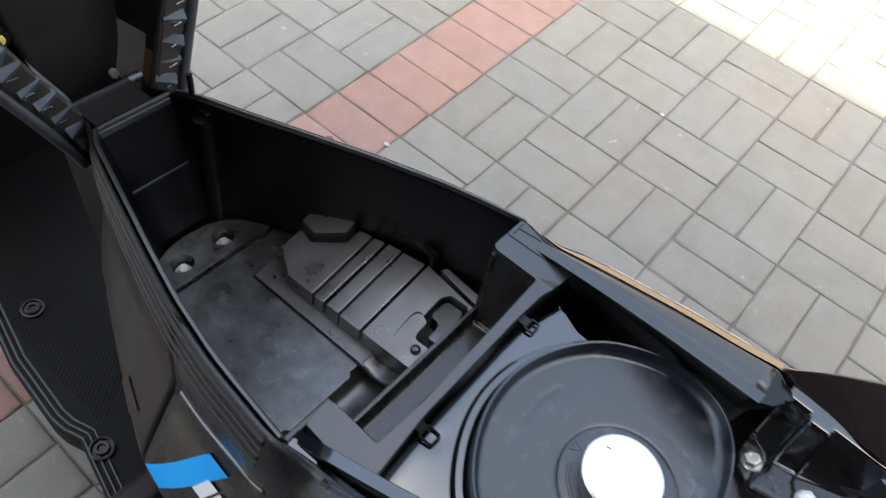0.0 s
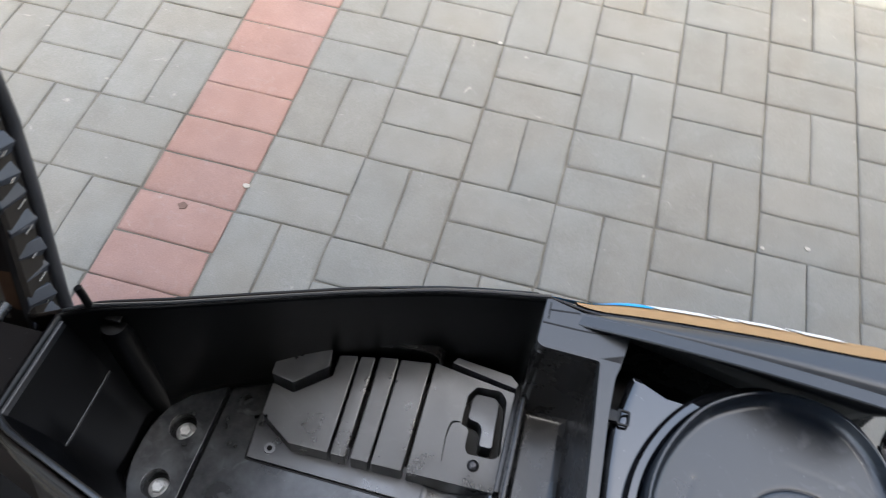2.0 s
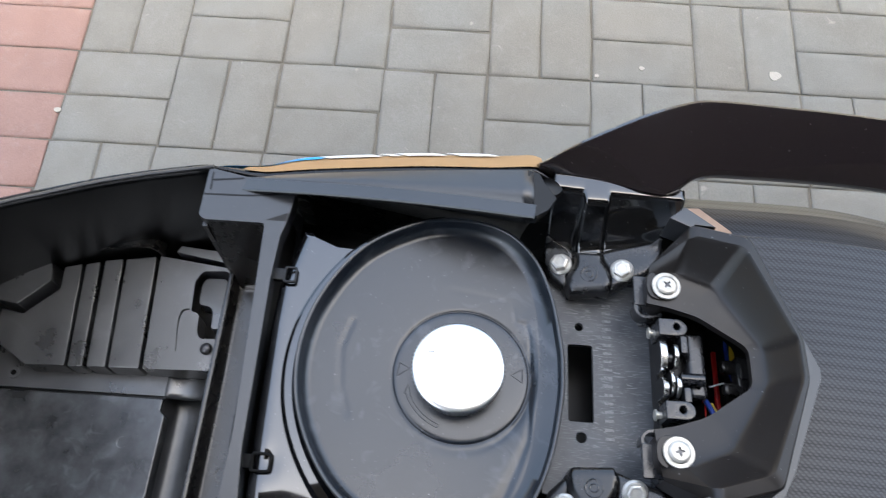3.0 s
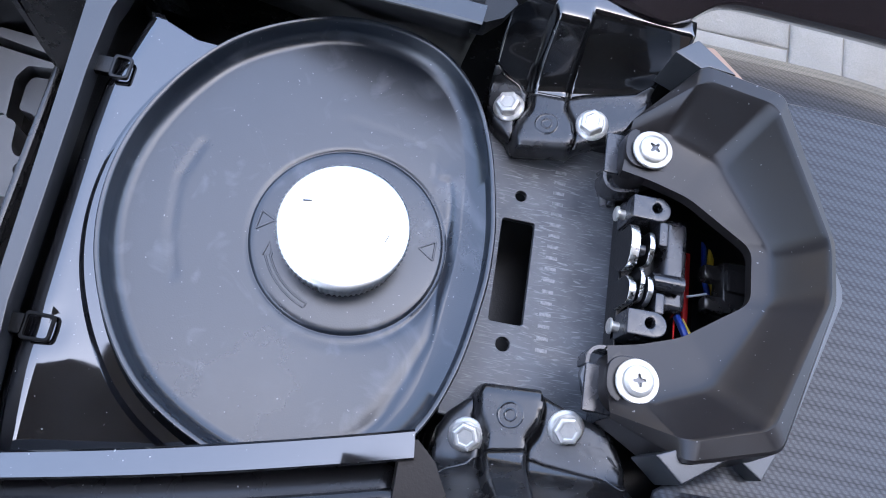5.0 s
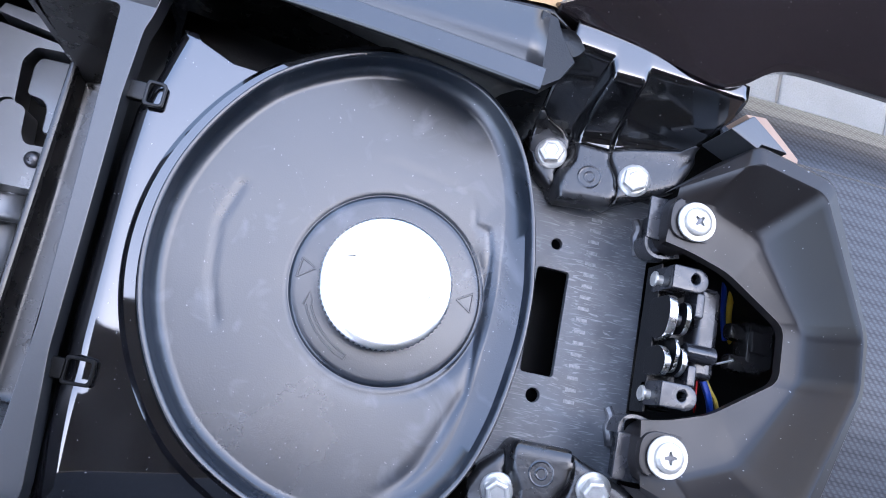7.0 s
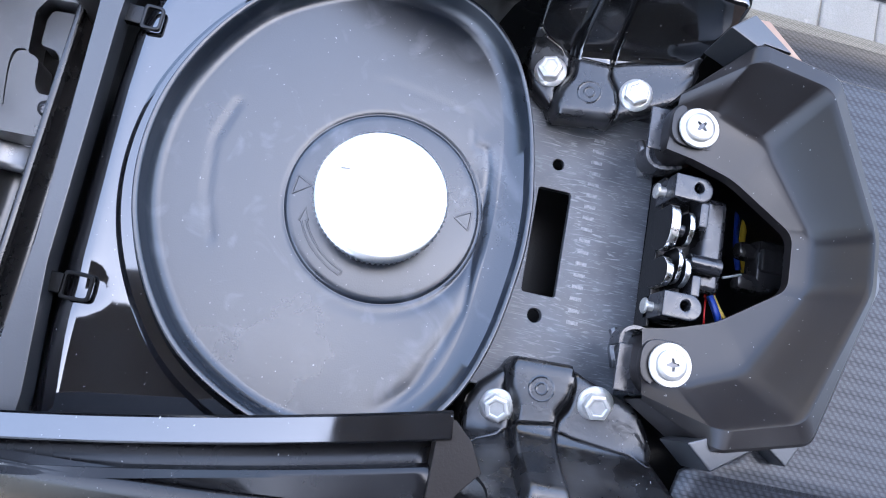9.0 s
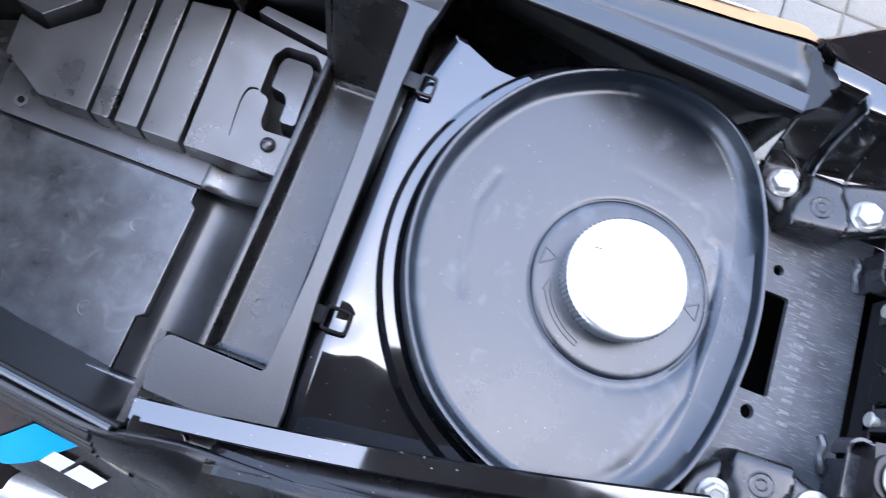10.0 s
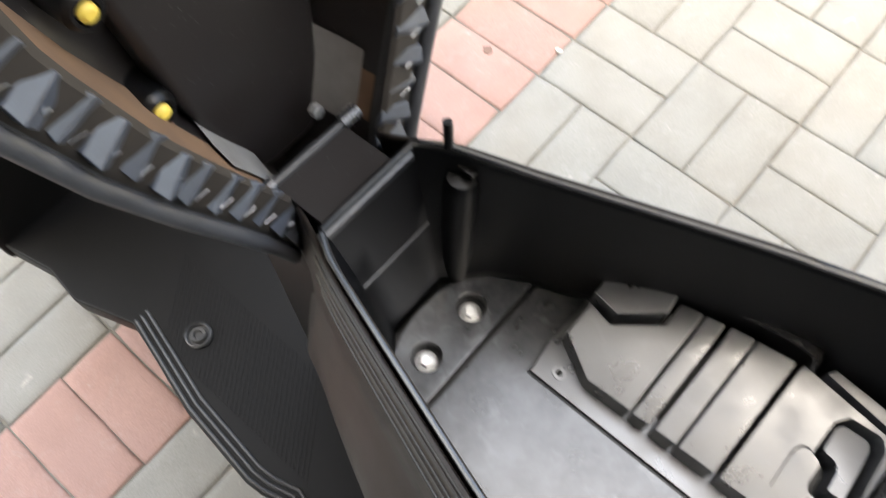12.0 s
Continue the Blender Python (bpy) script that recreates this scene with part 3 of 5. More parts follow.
part("cover_fin", prism([(0.541, 0.1360), (0.566, 0.1312), (0.6055, 0.1240), (0.6062, 0.1290), (0.598, 0.1355), (0.545, 0.1420)], 0.58, lambda x, y: lid_z(x, y) + 0.001, 0.0008), LID, lid, "flat flange beyond a dark groove")


def pan_screw(name, at, r, parent, turn=0.0, tilt=0.0, washer=0.0, label="", mat=None):
    """A cross-head screw, with a washer where there is one."""
    w, l = r * 0.14, r * 0.42
    cross = [(w, w), (w * 0.55, l), (-w * 0.55, l), (-w, w), (-l, w * 0.55), (-l, -w * 0.55), (-w, -w), (-w * 0.55, -l), (w * 0.55, -l), (w, -w), (l, -w * 0.55), (l, w * 0.55)]
    bm = prism(circle(0, 0, r * 0.72, 28), r * 0.1, r * 0.33, 0.0, holes=[cross])
    bm = join(bm, lathe([(r * 0.72, r * 0.04), (r * 0.72, r * 0.33), (r * 0.86, r * 0.30), (r * 0.96, r * 0.24), (r, r * 0.16), (r, 0.0), (r * 0.72, 0.0)], 36))
    if washer:
        bm = join(bm, moved(lathe([(0.0, 0.0), (washer, 0.0), (washer, 0.0009), (washer * 0.96, 0.0013), (0.0, 0.0013)], 40), Matrix.Translation((0, 0, -0.0012))))
    moved(bm, pose(*at, 0, tilt, turn))
    screw = part(name, bm, mat or SCREW, parent, label)
    # darker grey piece in the cross slot stands in for its shade
    part("recess_shade", moved(prism([(p * 1.05, q * 1.05) for p, q in cross], 0.0, r * 0.16), pose(*at, 0, tilt, turn)), DULL, screw)
    return screw


dome = [(0.0055, 0.0), (0.0055, 0.0012), (0.0051, 0.0024), (0.0042, 0.0034), (0.0030, 0.0040), (0.0016, 0.0043), (0.0014, 0.0036), (0.0, 0.0034)]
part("screw", moved(lathe(dome, 28), pose(0.5830, 0.0496, 0.6105, 10, -6)), DULL, lid, "small dull domed screw", angle=50)
part("screw_hole_rim", lathe([(0.0056, 0.0), (0.0054, 0.0007), (0.0028, 0.0007), (0.0026, -0.003), (0.0, -0.003)], 24, (0.3905, 0.0285, 0.5633)), LID, lid)
part("screw_hole", lathe([(0.0026, 0.0), (0.0026, 0.0006), (0.0, 0.0006)], 16, (0.3905, 0.0285, 0.5640)), BOARD, lid)

# rear wall of the tub, the cross tray and the crossbar
wall_pts = [(-0.134, 0.56), (0.134, 0.56), (0.146, 0.752), (0.101, 0.752), (0.1005, 0.668), (-0.1, 0.668), (-0.1005, 0.752), (-0.146, 0.752)]
rear = prism(wall_pts, 0.0, 0.0035)
moved(rear, Matrix(((0, 0, 1, 0.6085), (1, 0, 0, 0), (0, 1, 0, 0), (0, 0, 0, 1))))
part("tub_rear_wall", rear, TRAY, tub)
part("tray_lip", box((0.6115, 0.0, 0.6685), (0.0045, 0.2, 0.007), 0.0015), TRAY, tub)
part("tray_lip", box((0.6065, -0.05, 0.632), (0.004, 0.11, 0.012), 0.001), TRAY, tub)
part("tray_lip", box((0.6065, 0.07, 0.64), (0.005, 0.1, 0.016), 0.001), TRAY, tub)
top = [(0.612, 0.1, 0.668), (0.612, 0.0, 0.668), (0.612, -0.1, 0.668), (0.613, -0.1005, 0.755), (0.6625, -0.102, 0.756), (0.6615, 0.0, 0.756), (0.657, 0.1035, 0.756), (0.6125, 0.1035, 0.755)]
mid = [(0.6145, 0.095, 0.661), (0.6145, 0.0, 0.661), (0.6145, -0.097, 0.661), (0.6147, -0.0985, 0.69), (0.6595, -0.099, 0.69), (0.658, 0, 0.69), (0.6545, 0.099, 0.70), (0.6148, 0.099, 0.70)]
low = [(0.6162, 0.092, 0.6565), (0.6162, 0.0, 0.6565), (0.6162, -0.094, 0.6565), (0.6164, -0.0955, 0.6575), (0.6555, -0.0955, 0.6605), (0.654, 0, 0.6605), (0.6515, 0.094, 0.6615), (0.6164, 0.094, 0.6580)]
flat = [(0.6195, 0.087, 0.6548), (0.6195, 0.0, 0.6545), (0.6195, -0.090, 0.6545), (0.6195, -0.0905, 0.6545), (0.649, -0.0905, 0.6553), (0.6475, 0, 0.6553), (0.6465, 0.089, 0.6562), (0.6195, 0.089, 0.6548)]
part("cross_tray", loft([top, mid, low, flat], True, False, True), TRAY, tub, "narrow tray across the rear of the tub", angle=40)
for y in (0.052, -0.006, -0.064):
    part("mould_mark", lathe([(0.0050, -0.001), (0.0050, 0.00003), (0.0056, 0.0002), (0.0062, 0.00003), (0.0062, -0.001)], 24, (0.6315, y, 0.6548)), TRAY, tub)
bar = rounded([(0.6149, -0.1015), (0.6112, -0.1075), (0.6139, -0.1282), (0.6413, -0.1300), (0.6764, -0.1292), (0.677, -0.118), (0.6745, -0.094), (0.671, -0.06), (0.67, 0.0), (0.6688, 0.06), (0.67, 0.094), (0.6725, 0.103), (0.677, 0.1305), (0.642, 0.1405), (0.607, 0.1476), (0.606, 0.107), (0.611, 0.1035), (0.6565, 0.1035), (0.6590, 0.05), (0.661, 0.0), (0.6630, -0.05), (0.6615, -0.1030)], 0.0025, 3)
crossbar = part("crossbar", prism(bar, 0.744, lambda x, y: 0.758 + max(0, y - 0.1) * 0.06, 0.0022), TRIM, scooter, "dark grey plastic crossbar between tub and fuel tank")
part("rail_tab", prism(rounded([(0.6145, -0.1395), (0.6148, -0.1473), (0.6385, -0.1462), (0.642, -0.1435), (0.6385, -0.1400)], 0.002, 3), 0.745, 0.7555, 0.001), GLOSS, crossbar)
def bar_top(x, y):
    return 0.758 + max(0, y - 0.1) * 0.06


for line in (spline([(0.6072, 0.1246, 0), (0.6255, 0.1250, 0), (0.6363, 0.1252, 0), (0.6491, 0.1262, 0), (0.6617, 0.1283, 0), (0.675, 0.1308, 0)], 4), [Vector((0.6112, 0.1368, 0)), Vector((0.635, 0.1398, 0))], [Vector((0.6112, 0.1285, 0)), Vector((0.6108, 0.1435, 0))]):
    strip = [(p.x, p.y + 0.0006) for p in line] + [(p.x, p.y - 0.0006) for p in reversed(line)]
    if len(line) == 2 and abs(line[0].x - line[1].x) < 0.001:
        strip = [(line[0].x - 0.0006, line[0].y), (line[0].x + 0.0006, line[0].y), (line[1].x + 0.0006, line[1].y), (line[1].x - 0.0006, line[1].y)]
    part("crossbar_seam", prism(strip, lambda x, y: bar_top(x, y) - 0.002, lambda x, y: bar_top(x, y) + 0.0004), WALL, crossbar, "black seam between crossbar and rail")
part("crossbar_web", prism([(0.664, -0.125), (0.668, -0.125), (0.668, 0.125), (0.664, 0.125)], 0.70, 0.7445), WALL, crossbar)
part("gusset", prism([(0.651, 0.104), (0.672, 0.104), (0.6735, 0.112)], 0.757, lambda x, y: 0.761 if y > 0.108 else 0.7575), TRIM, crossbar)
for sign in (1, -1):
    yc = 0.0662 if sign > 0 else -0.0678
    end = 0.6858 if sign > 0 else 0.6895
    low_z = 0.7492 if sign > 0 else 0.7478
    ring = rounded([(0.6762, yc - 0.0066), (end, yc - 0.0062), (end, yc + 0.0062), (0.6762, yc + 0.0066)], 0.0022, 4)
    slot = prism(ring, low_z, low_z + 0.0026, 0.0005, holes=[rounded([(0.6778, yc - 0.0049), (end - 0.0014, yc - 0.0047), (end - 0.0014, yc + 0.0047), (0.6778, yc + 0.0049)], 0.0016, 4)])
    slot = join(slot, box((0.6725, yc, 0.749), (0.009, 0.0095, 0.005), 0.001))
    part("clip", slot, WALL if sign > 0 else BOARD, crossbar, "small square retaining clip")

# side rails
def rail_z(x):
    return 0.764 + (x - 0.65) * 0.268


STRAP_IN = [(0.612, 0.1325), (0.645, 0.1285), (0.6766, 0.1225), (0.7105, 0.1190), (0.737, 0.1140), (0.7874, 0.1035), (0.822, 0.0963), (0.851, 0.0892)]
FLANGE_OUT = [(0.607, 0.1505), (0.634, 0.1430), (0.7, 0.141), (0.77, 0.1365), (0.803, 0.1325), (0.836, 0.1285), (0.856, 0.129)]
line_in, line_out = np.polyfit(*zip(*STRAP_IN), 2), np.polyfit(*zip(*FLANGE_OUT[1:]), 2)
STRAP_IN = [(float(x), float(np.polyval(line_in, x))) for x in np.linspace(0.612, 0.851, 30)]
FLANGE_OUT = [(float(x), float(np.polyval(line_out, x))) for x in np.linspace(0.607, 0.856, 30)]
for sign in (1, -1):
    lean, under = (0.0, 0.0095) if sign > 0 else (0.0002, 0.006)
    rows = [[(x, y + under, rail_z(x) - 0.012), (x, y, rail_z(x) - 0.001), (x + 0.0002, y + 0.0008, rail_z(x)), (x + 0.0012, y + 0.010, rail_z(x) + lean), (x + 0.0015, y + 0.0108, rail_z(x) + lean - 0.001), (x + 0.0015, y + 0.0108, rail_z(x) - 0.012)] for x, y in STRAP_IN]
    bm = loft(rows, True, True, True)
    rail = part("side_rail", bm if sign > 0 else flip(bm), TRIM if sign > 0 else GLOSS, scooter, "dark grey plastic rail along the tank bay" if sign > 0 else "gloss black rail along the tank bay")
    rows = [[(x, y + 0.009, rail_z(x) - 0.0022), (x, 0.5 * (y + 0.009 + lerp_table(FLANGE_OUT, x)), rail_z(x) - 0.0024), (x, lerp_table(FLANGE_OUT, x), rail_z(x) - 0.0055), (x, lerp_table(FLANGE_OUT, x) + 0.001, rail_z(x) - 0.012)] for x, y in STRAP_IN]
    if sign < 0:
        rows = [[(x, y + 0.009, rail_z(x) - 0.016), (x, y + 0.0215, rail_z(x) - 0.016), (x, y + 0.0225, rail_z(x) - 0.0062), (x, y + 0.0240, rail_z(x) - 0.0055), (x, lerp_table(FLANGE_OUT, x) - 0.001, rail_z(x) - 0.0075), (x, lerp_table(FLANGE_OUT, x) + 0.001, rail_z(x) - 0.0115)] for x, y in STRAP_IN[5:]]
    bm = loft(rows, closed=False)
    fl = part("rail_flange", bm if sign > 0 else flip(bm), TRIM if sign > 0 else SIDE, rail, angle=40)
    fm = fl.modifiers.new("wall", "SOLIDIFY")
    fm.thickness, fm.offset = 0.003, 0
    rows = [[(x, y + 0.001 + under * min(1, 2 * k) + 0.03 * k, rail_z(x) - 0.002 - (rail_z(x) - 0.705) * k) for k in (0, 0.35, 0.7, 1)] for x, y in STRAP_IN[6:]]
    bm = loft(rows, closed=False)
    wl = part("rail_web", bm if sign > 0 else flip(bm), WALL, rail, angle=40)
    fm = wl.modifiers.new("wall", "SOLIDIFY")
    fm.thickness, fm.offset = 0.0025, 0
    bm = prism([(0.847, 0.0935), (0.853, 0.0925), (0.8610, 0.0993), (0.8675, 0.1105), (0.8590, 0.1190), (0.8545, 0.1265), (0.847, 0.129)], lambda x, y: rail_z(x) - 0.014, lambda x, y: rail_z(x) - 0.003 - max(0, x - 0.853) * 0.7, 0.001)
    part("rail_end", bm if sign > 0 else flip(bm), WALL if sign > 0 else PANEL, rail)
    bm = moved(lathe([(0.0, -0.006), (0.0075, -0.004), (0.009, 0.0), (0.0075, 0.003), (0.004, 0.0045), (0.0, 0.005)], 24), pose(0.8610, 0.1185, 0.8065, 0, 12, 25) @ Matrix.Diagonal((1.45, 0.95, 0.9, 1)))
    part("rail_plug", bm if sign > 0 else flip(bm), WALL, rail, "round black plug at the rail's end")

# inside of the bay, below everything, near black in place of its shade
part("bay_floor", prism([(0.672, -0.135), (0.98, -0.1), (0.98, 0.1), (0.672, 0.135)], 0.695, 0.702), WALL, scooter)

# tank top, its collar, the rubber seal and the cap
TANK_LEFT = [(-0.125, 0.6745), (-0.09, 0.6735), (-0.03, 0.6725), (0.03, 0.6715), (0.06, 0.6725), (0.079, 0.678), (0.1035, 0.6835)]


def tank_top(x, y):
    """The tank's skin: level, falling towards the near edge, dished round the near clip."""
    drop = 1.3 * max(0.0, -y - 0.062 - 0.35 * max(0.0, x - 0.7)) ** 2
    dent = 0.0028 * math.exp(-((x - 0.681) ** 2 + (y + 0.068) ** 2) / 0.0085 ** 2)
    return 0.7475 - drop - dent


rows = []
for y in np.linspace(-0.142, 0.1035, 68):
    x0 = lerp_table(TANK_LEFT, y)
    x1 = lerp_table([(-0.125, 0.80), (0.0885, 0.80), (0.0905, 0.7185), (0.1035, 0.6850)], y)
    row = [(x0, y, 0.712), (x0, y, tank_top(x0, y) - 0.0075)]
    roll = lerp_table([(-0.142, 0.0135), (-0.06, 0.013), (0.0, 0.010), (0.1035, 0.0078)], y)
    row += [(x0 + roll * (1 - math.cos(a)), y, tank_top(x0, y) - 0.0075 * (1 - math.sin(a))) for a in np.linspace(0.25, 1.57, 6)]
    xs = x0 + roll + (max(x1, x0 + roll + 0.0003) - x0 - roll) * np.linspace(0.06, 1, 16) ** 1.3
    rows.append([(min(x, x1), yy, z) for x, yy, z in row] + [(x, y, tank_top(x, y)) for x in xs])
tank = part("fuel_tank", loft(rows, closed=False), GLOSS, scooter, "gloss black steel fuel tank top", angle=70)
tk = tank.modifiers.new("wall", "SOLIDIFY")
tk.thickness, tk.offset = 0.003, -1
part("tank_body", prism([(0.685, -0.118), (0.868, -0.1), (0.868, 0.07), (0.80, 0.085), (0.735, 0.088), (0.69, 0.088)], 0.62, 0.728, 0.01), GLOSS, tank)
HALF = [(0.6985, 0.0), (0.7035, 0.0335), (0.719, 0.066), (0.741, 0.0905), (0.775, 0.1085), (0.806, 0.1125), (0.836, 0.1055), (0.857, 0.086), (0.870, 0.057), (0.877, 0.022), (0.8785, 0.0)]
whole = [(x, y - 0.001, 0) for x, y in HALF] + [(x, -y - 0.001, 0) for x, y in HALF[-2:0:-1]]
SEAL = spline(whole, 12, closed=True)
MID = Vector((0.795, -0.001, 0))


def collar_ring(off, z):
    out = []
    for p in SEAL:
        d = p - MID
        k = min(1.0, max(0.0, (0.85 - p.x) / 0.06))
        q = MID + d * (1 + (off * k - 0.004 * (1 - k)) / d.length)
        out.append((q.x, q.y, z - 0.012 * (1 - k)))
    return out


part("tank_collar", loft([collar_ring(0.0125, 0.744), collar_ring(0.0118, 0.7505), collar_ring(0.0085, 0.7545), collar_ring(0.0035, 0.755), collar_ring(0.0, 0.751)], True), GLOSS, tank, "raised gloss black collar")
dish = [(0.0015, 0.738), (0.0, 0.752), (0.0002, 0.7705), (0.001, 0.7718), (0.0022, 0.7718), (0.0034, 0.7708), (0.0042, 0.7650), (0.0058, 0.7612), (0.0085, 0.7598), (0.016, 0.7588), (0.024, 0.7582), (0.032, 0.7578)]
rings = []
for n_, (inset, z) in enumerate(dish):
    ring = []
    for p in SEAL:
        d = p - MID
        ramp = max(0.0, math.cos(math.atan2(d.y + 0.02, d.x))) ** 1.5 if n_ > 6 else 0.0
        q = MID + d * (1 - min(inset * (1 + 0.9 * ramp), 0.036) / d.length)
        ring.append((q.x, q.y, z + (0.0010 * ramp if n_ in (7, 8) else 0.0)))
    rings.append(ring)


def to_circle(r, z):
    out = []
    for p in SEAL:
        d = (p - Vector((0.8095, -0.0028, 0))).normalized()
        out.append((0.8095 + d.x * r, -0.0028 + d.y * r, z))
    return out


flank = [(0.7998, 0.0598), (0.82, 0.0573), (0.8353, 0.0541), (0.842, 0.0519), (0.8447, 0.046), (0.846, 0.038), (0.8532, 0.0365), (0.856, 0.026), (0.8568, 0.0133), (0.8566, -0.0071), (0.8562, -0.028), (0.8557, -0.0432), (0.8492, -0.0603), (0.8401, -0.0822), (0.829, -0.099)]
swell = [(0.7322, 0.0312), (0.7263, 0.0107), (0.729, -0.0142), (0.736, -0.0345)]


def off_line(x, y, line):
    """The distance to the line, the side of it, and how far along it the nearest point lies."""
    best = (9.0, 1.0, 0.0)
    for k, ((ax, ay), (bx, by)) in enumerate(zip(line, line[1:])):
        ex, ey = bx - ax, by - ay
        t = min(1.0, max(0.0, ((x - ax) * ex + (y - ay) * ey) / (ex * ex + ey * ey)))
        d = math.hypot(x - ax - ex * t, y - ay - ey * t)
        if d < best[0]:
            best = (d, 1.0 if ex * (y - ay) - ey * (x - ax) > 0 else -1.0, (k + t) / (len(line) - 1))
    return best


def moulding(x, y):
    d, side, along = off_line(x, y, flank)
    faint = min(1.0, max(0.15, (along - 0.2) / 0.3))
    deep = 0.0005 * faint + 0.0008 * max(0.0, along - 0.7) / 0.3
    wide = 0.0014 + 0.004 * max(0.0, along - 0.7) / 0.3
    dz = -deep * math.exp(-(d / wide) ** 2)
    if side > 0:
        dz += 0.0005 * faint * math.exp(-(d / 0.009) ** 2) * (1 - math.exp(-(d / 0.0018) ** 2))
    turn_, r_ = math.atan2(y + 0.0028, x - 0.8095), math.hypot(x - 0.8095, y + 0.0028)
    dz -= 0.0009 * max(0.0, math.cos(turn_ + 0.9)) * math.exp(-((r_ - 0.0478) / 0.0035) ** 2)
    d, side, along = off_line(x, y, swell)
    return dz - 0.0006 * math.exp(-(d / 0.0016) ** 2)


rim_in, boss_out = rings[-4], to_circle(0.0475, 0.7573)
rings = rings[:-4]
for k in range(31):
    u = k / 30
    row = []
    for a, b in zip(rim_in, boss_out):
        x, y, z = (a[n] + (b[n] - a[n]) * u for n in range(3))
        row.append((x, y, z + moulding(x, y) * min(1.0, u * 8, (1 - u) * 10 + 0.1)))
    rings.append(row)
rings += [to_circle(0.0469, 0.7568), to_circle(0.0463, 0.7568), to_circle(0.0455, 0.7580), to_circle(0.0447, 0.7585), to_circle(0.0425, 0.7587), to_circle(0.0345, 0.7589), to_circle(0.02, 0.7589)]
seal = part("tank_seal", loft(rings, True, False, True), RUBBER, scooter, "dusty black rubber seal dish round the fuel cap", angle=50)


for tri in ([(0.7666, -0.0061), (0.7677, 0.0032), (0.7746, -0.0004)], [(0.8436, -0.0003), (0.8515, 0.0042), (0.8514, -0.0053)]):
    lines = [tube([(tri[i][0], tri[i][1], 0.7588), (tri[(i + 1) % 3][0], tri[(i + 1) % 3][1], 0.7588)], 0.0005, 6) for i in range(3)]
    part("raised_triangle", join(*lines), RUBBER, seal)
angles = np.linspace(radians(203), radians(250), 12)
arc = [(0.8095 + 0.0365 * math.cos(a), -0.0028 + 0.0365 * math.sin(a), 0.7589) for a in angles]
arc2 = [(0.8095 + 0.0388 * math.cos(a), -0.0028 + 0.0388 * math.sin(a), 0.7588) for a in angles]
part("raised_arrow", join(tube(arc, 0.0005, 6), tube(arc2, 0.0005, 6), tube([arc[-1], arc2[-1]], 0.0005, 6), tube([(arc[0][0] + 0.001, arc[0][1] - 0.0005, 0.7589), (arc[0][0] - 0.0015, arc[0][1] + 0.0055, 0.7588), (arc2[0][0] - 0.0012, arc2[0][1] - 0.0002, 0.7588)], 0.0005, 6)), RUBBER, seal)
CAP = (0.8075, -0.002)
teeth = []
for z, k in ((0.757, 0.94), (0.7690, 0.965), (0.7726, 1.0)):
    teeth.append([(CAP[0] + k * (0.0312 if i % 4 < 2 else 0.0306) * math.cos(2 * math.pi * i / 288), CAP[1] + k * (0.0312 if i % 4 < 2 else 0.0306) * math.sin(2 * math.pi * i / 288), z) for i in range(288)])
for r, z in ((0.0306, 0.7736), (0.0296, 0.7746), (0.027, 0.7752), (0.012, 0.7756)):
    teeth.append([(CAP[0] + r * math.cos(2 * math.pi * i / 288), CAP[1] + r * math.sin(2 * math.pi * i / 288), z) for i in range(288)])
cap = part("fuel_cap", loft(teeth, True, True, True), SILVER, scooter, "round silver fuel cap with a knurled edge", angle=40)
for c, a in (((0.789, 0.0065), 10), ((0.828, -0.0045), -110)):
    part("cap_mark", box((c[0], c[1], 0.7757), (0.0042, 0.0005, 0.0006), 0, pose(0, 0, 0, 0, 0, a)), STEEL, cap)

# frame plate under the latch
plate_holes = [rounded([(0.8835, 0.027), (0.8835, -0.027), (0.9005, -0.027), (0.9005, 0.027)], 0.0018, 3), circle(0.8915, 0.0405, 0.0029, 16), circle(0.892, -0.0375, 0.0035, 16)]
plate_pts = [(0.866, -0.075), (0.9425, -0.075), (0.9415, 0.075), (0.866, 0.075)]
plate = part("frame_plate", prism(plate_pts, 0.7475, 0.7515, 0.0006, holes=plate_holes), PLATE, scooter, "scratched black steel frame plate with holes")
for i in range(17):
    y = 0.0579 - i * 0.00595
    part("stamped_bar", box((0.9110, y, 0.75155), (0.0058, 0.0018, 0.0003), 0.0), STAMP, plate)

# grab rail feet: brackets with bolts
HEXES = [(0.877, 0.0835, 0.762), (0.918, 0.0755, 0.777), (0.879, -0.0835, 0.762), (0.920, -0.0745, 0.776)]


def foot_z(x, y):
    return 0.7605 + (x - 0.877) * 0.32


def hex_bolt():
    """A flanged hexagon bolt head, standing on z = 0."""
    bm = lathe([(0.0, 0.0), (0.0081, 0.0), (0.0082, 0.0008), (0.0078, 0.0014), (0.0066, 0.0022), (0.0, 0.0022)], 40)
    corners = [(math.cos(radians(60 * i)), math.sin(radians(60 * i))) for i in range(6)]
    rings = [[(k * x, k * y, z) for x, y in corners] for k, z in ((0.0063, 0.002), (0.0063, 0.0064), (0.0059, 0.0070), (0.0050, 0.0073), (0.0040, 0.0073), (0.0034, 0.0069))]
    return join(bm, loft(rings, True, True, True))


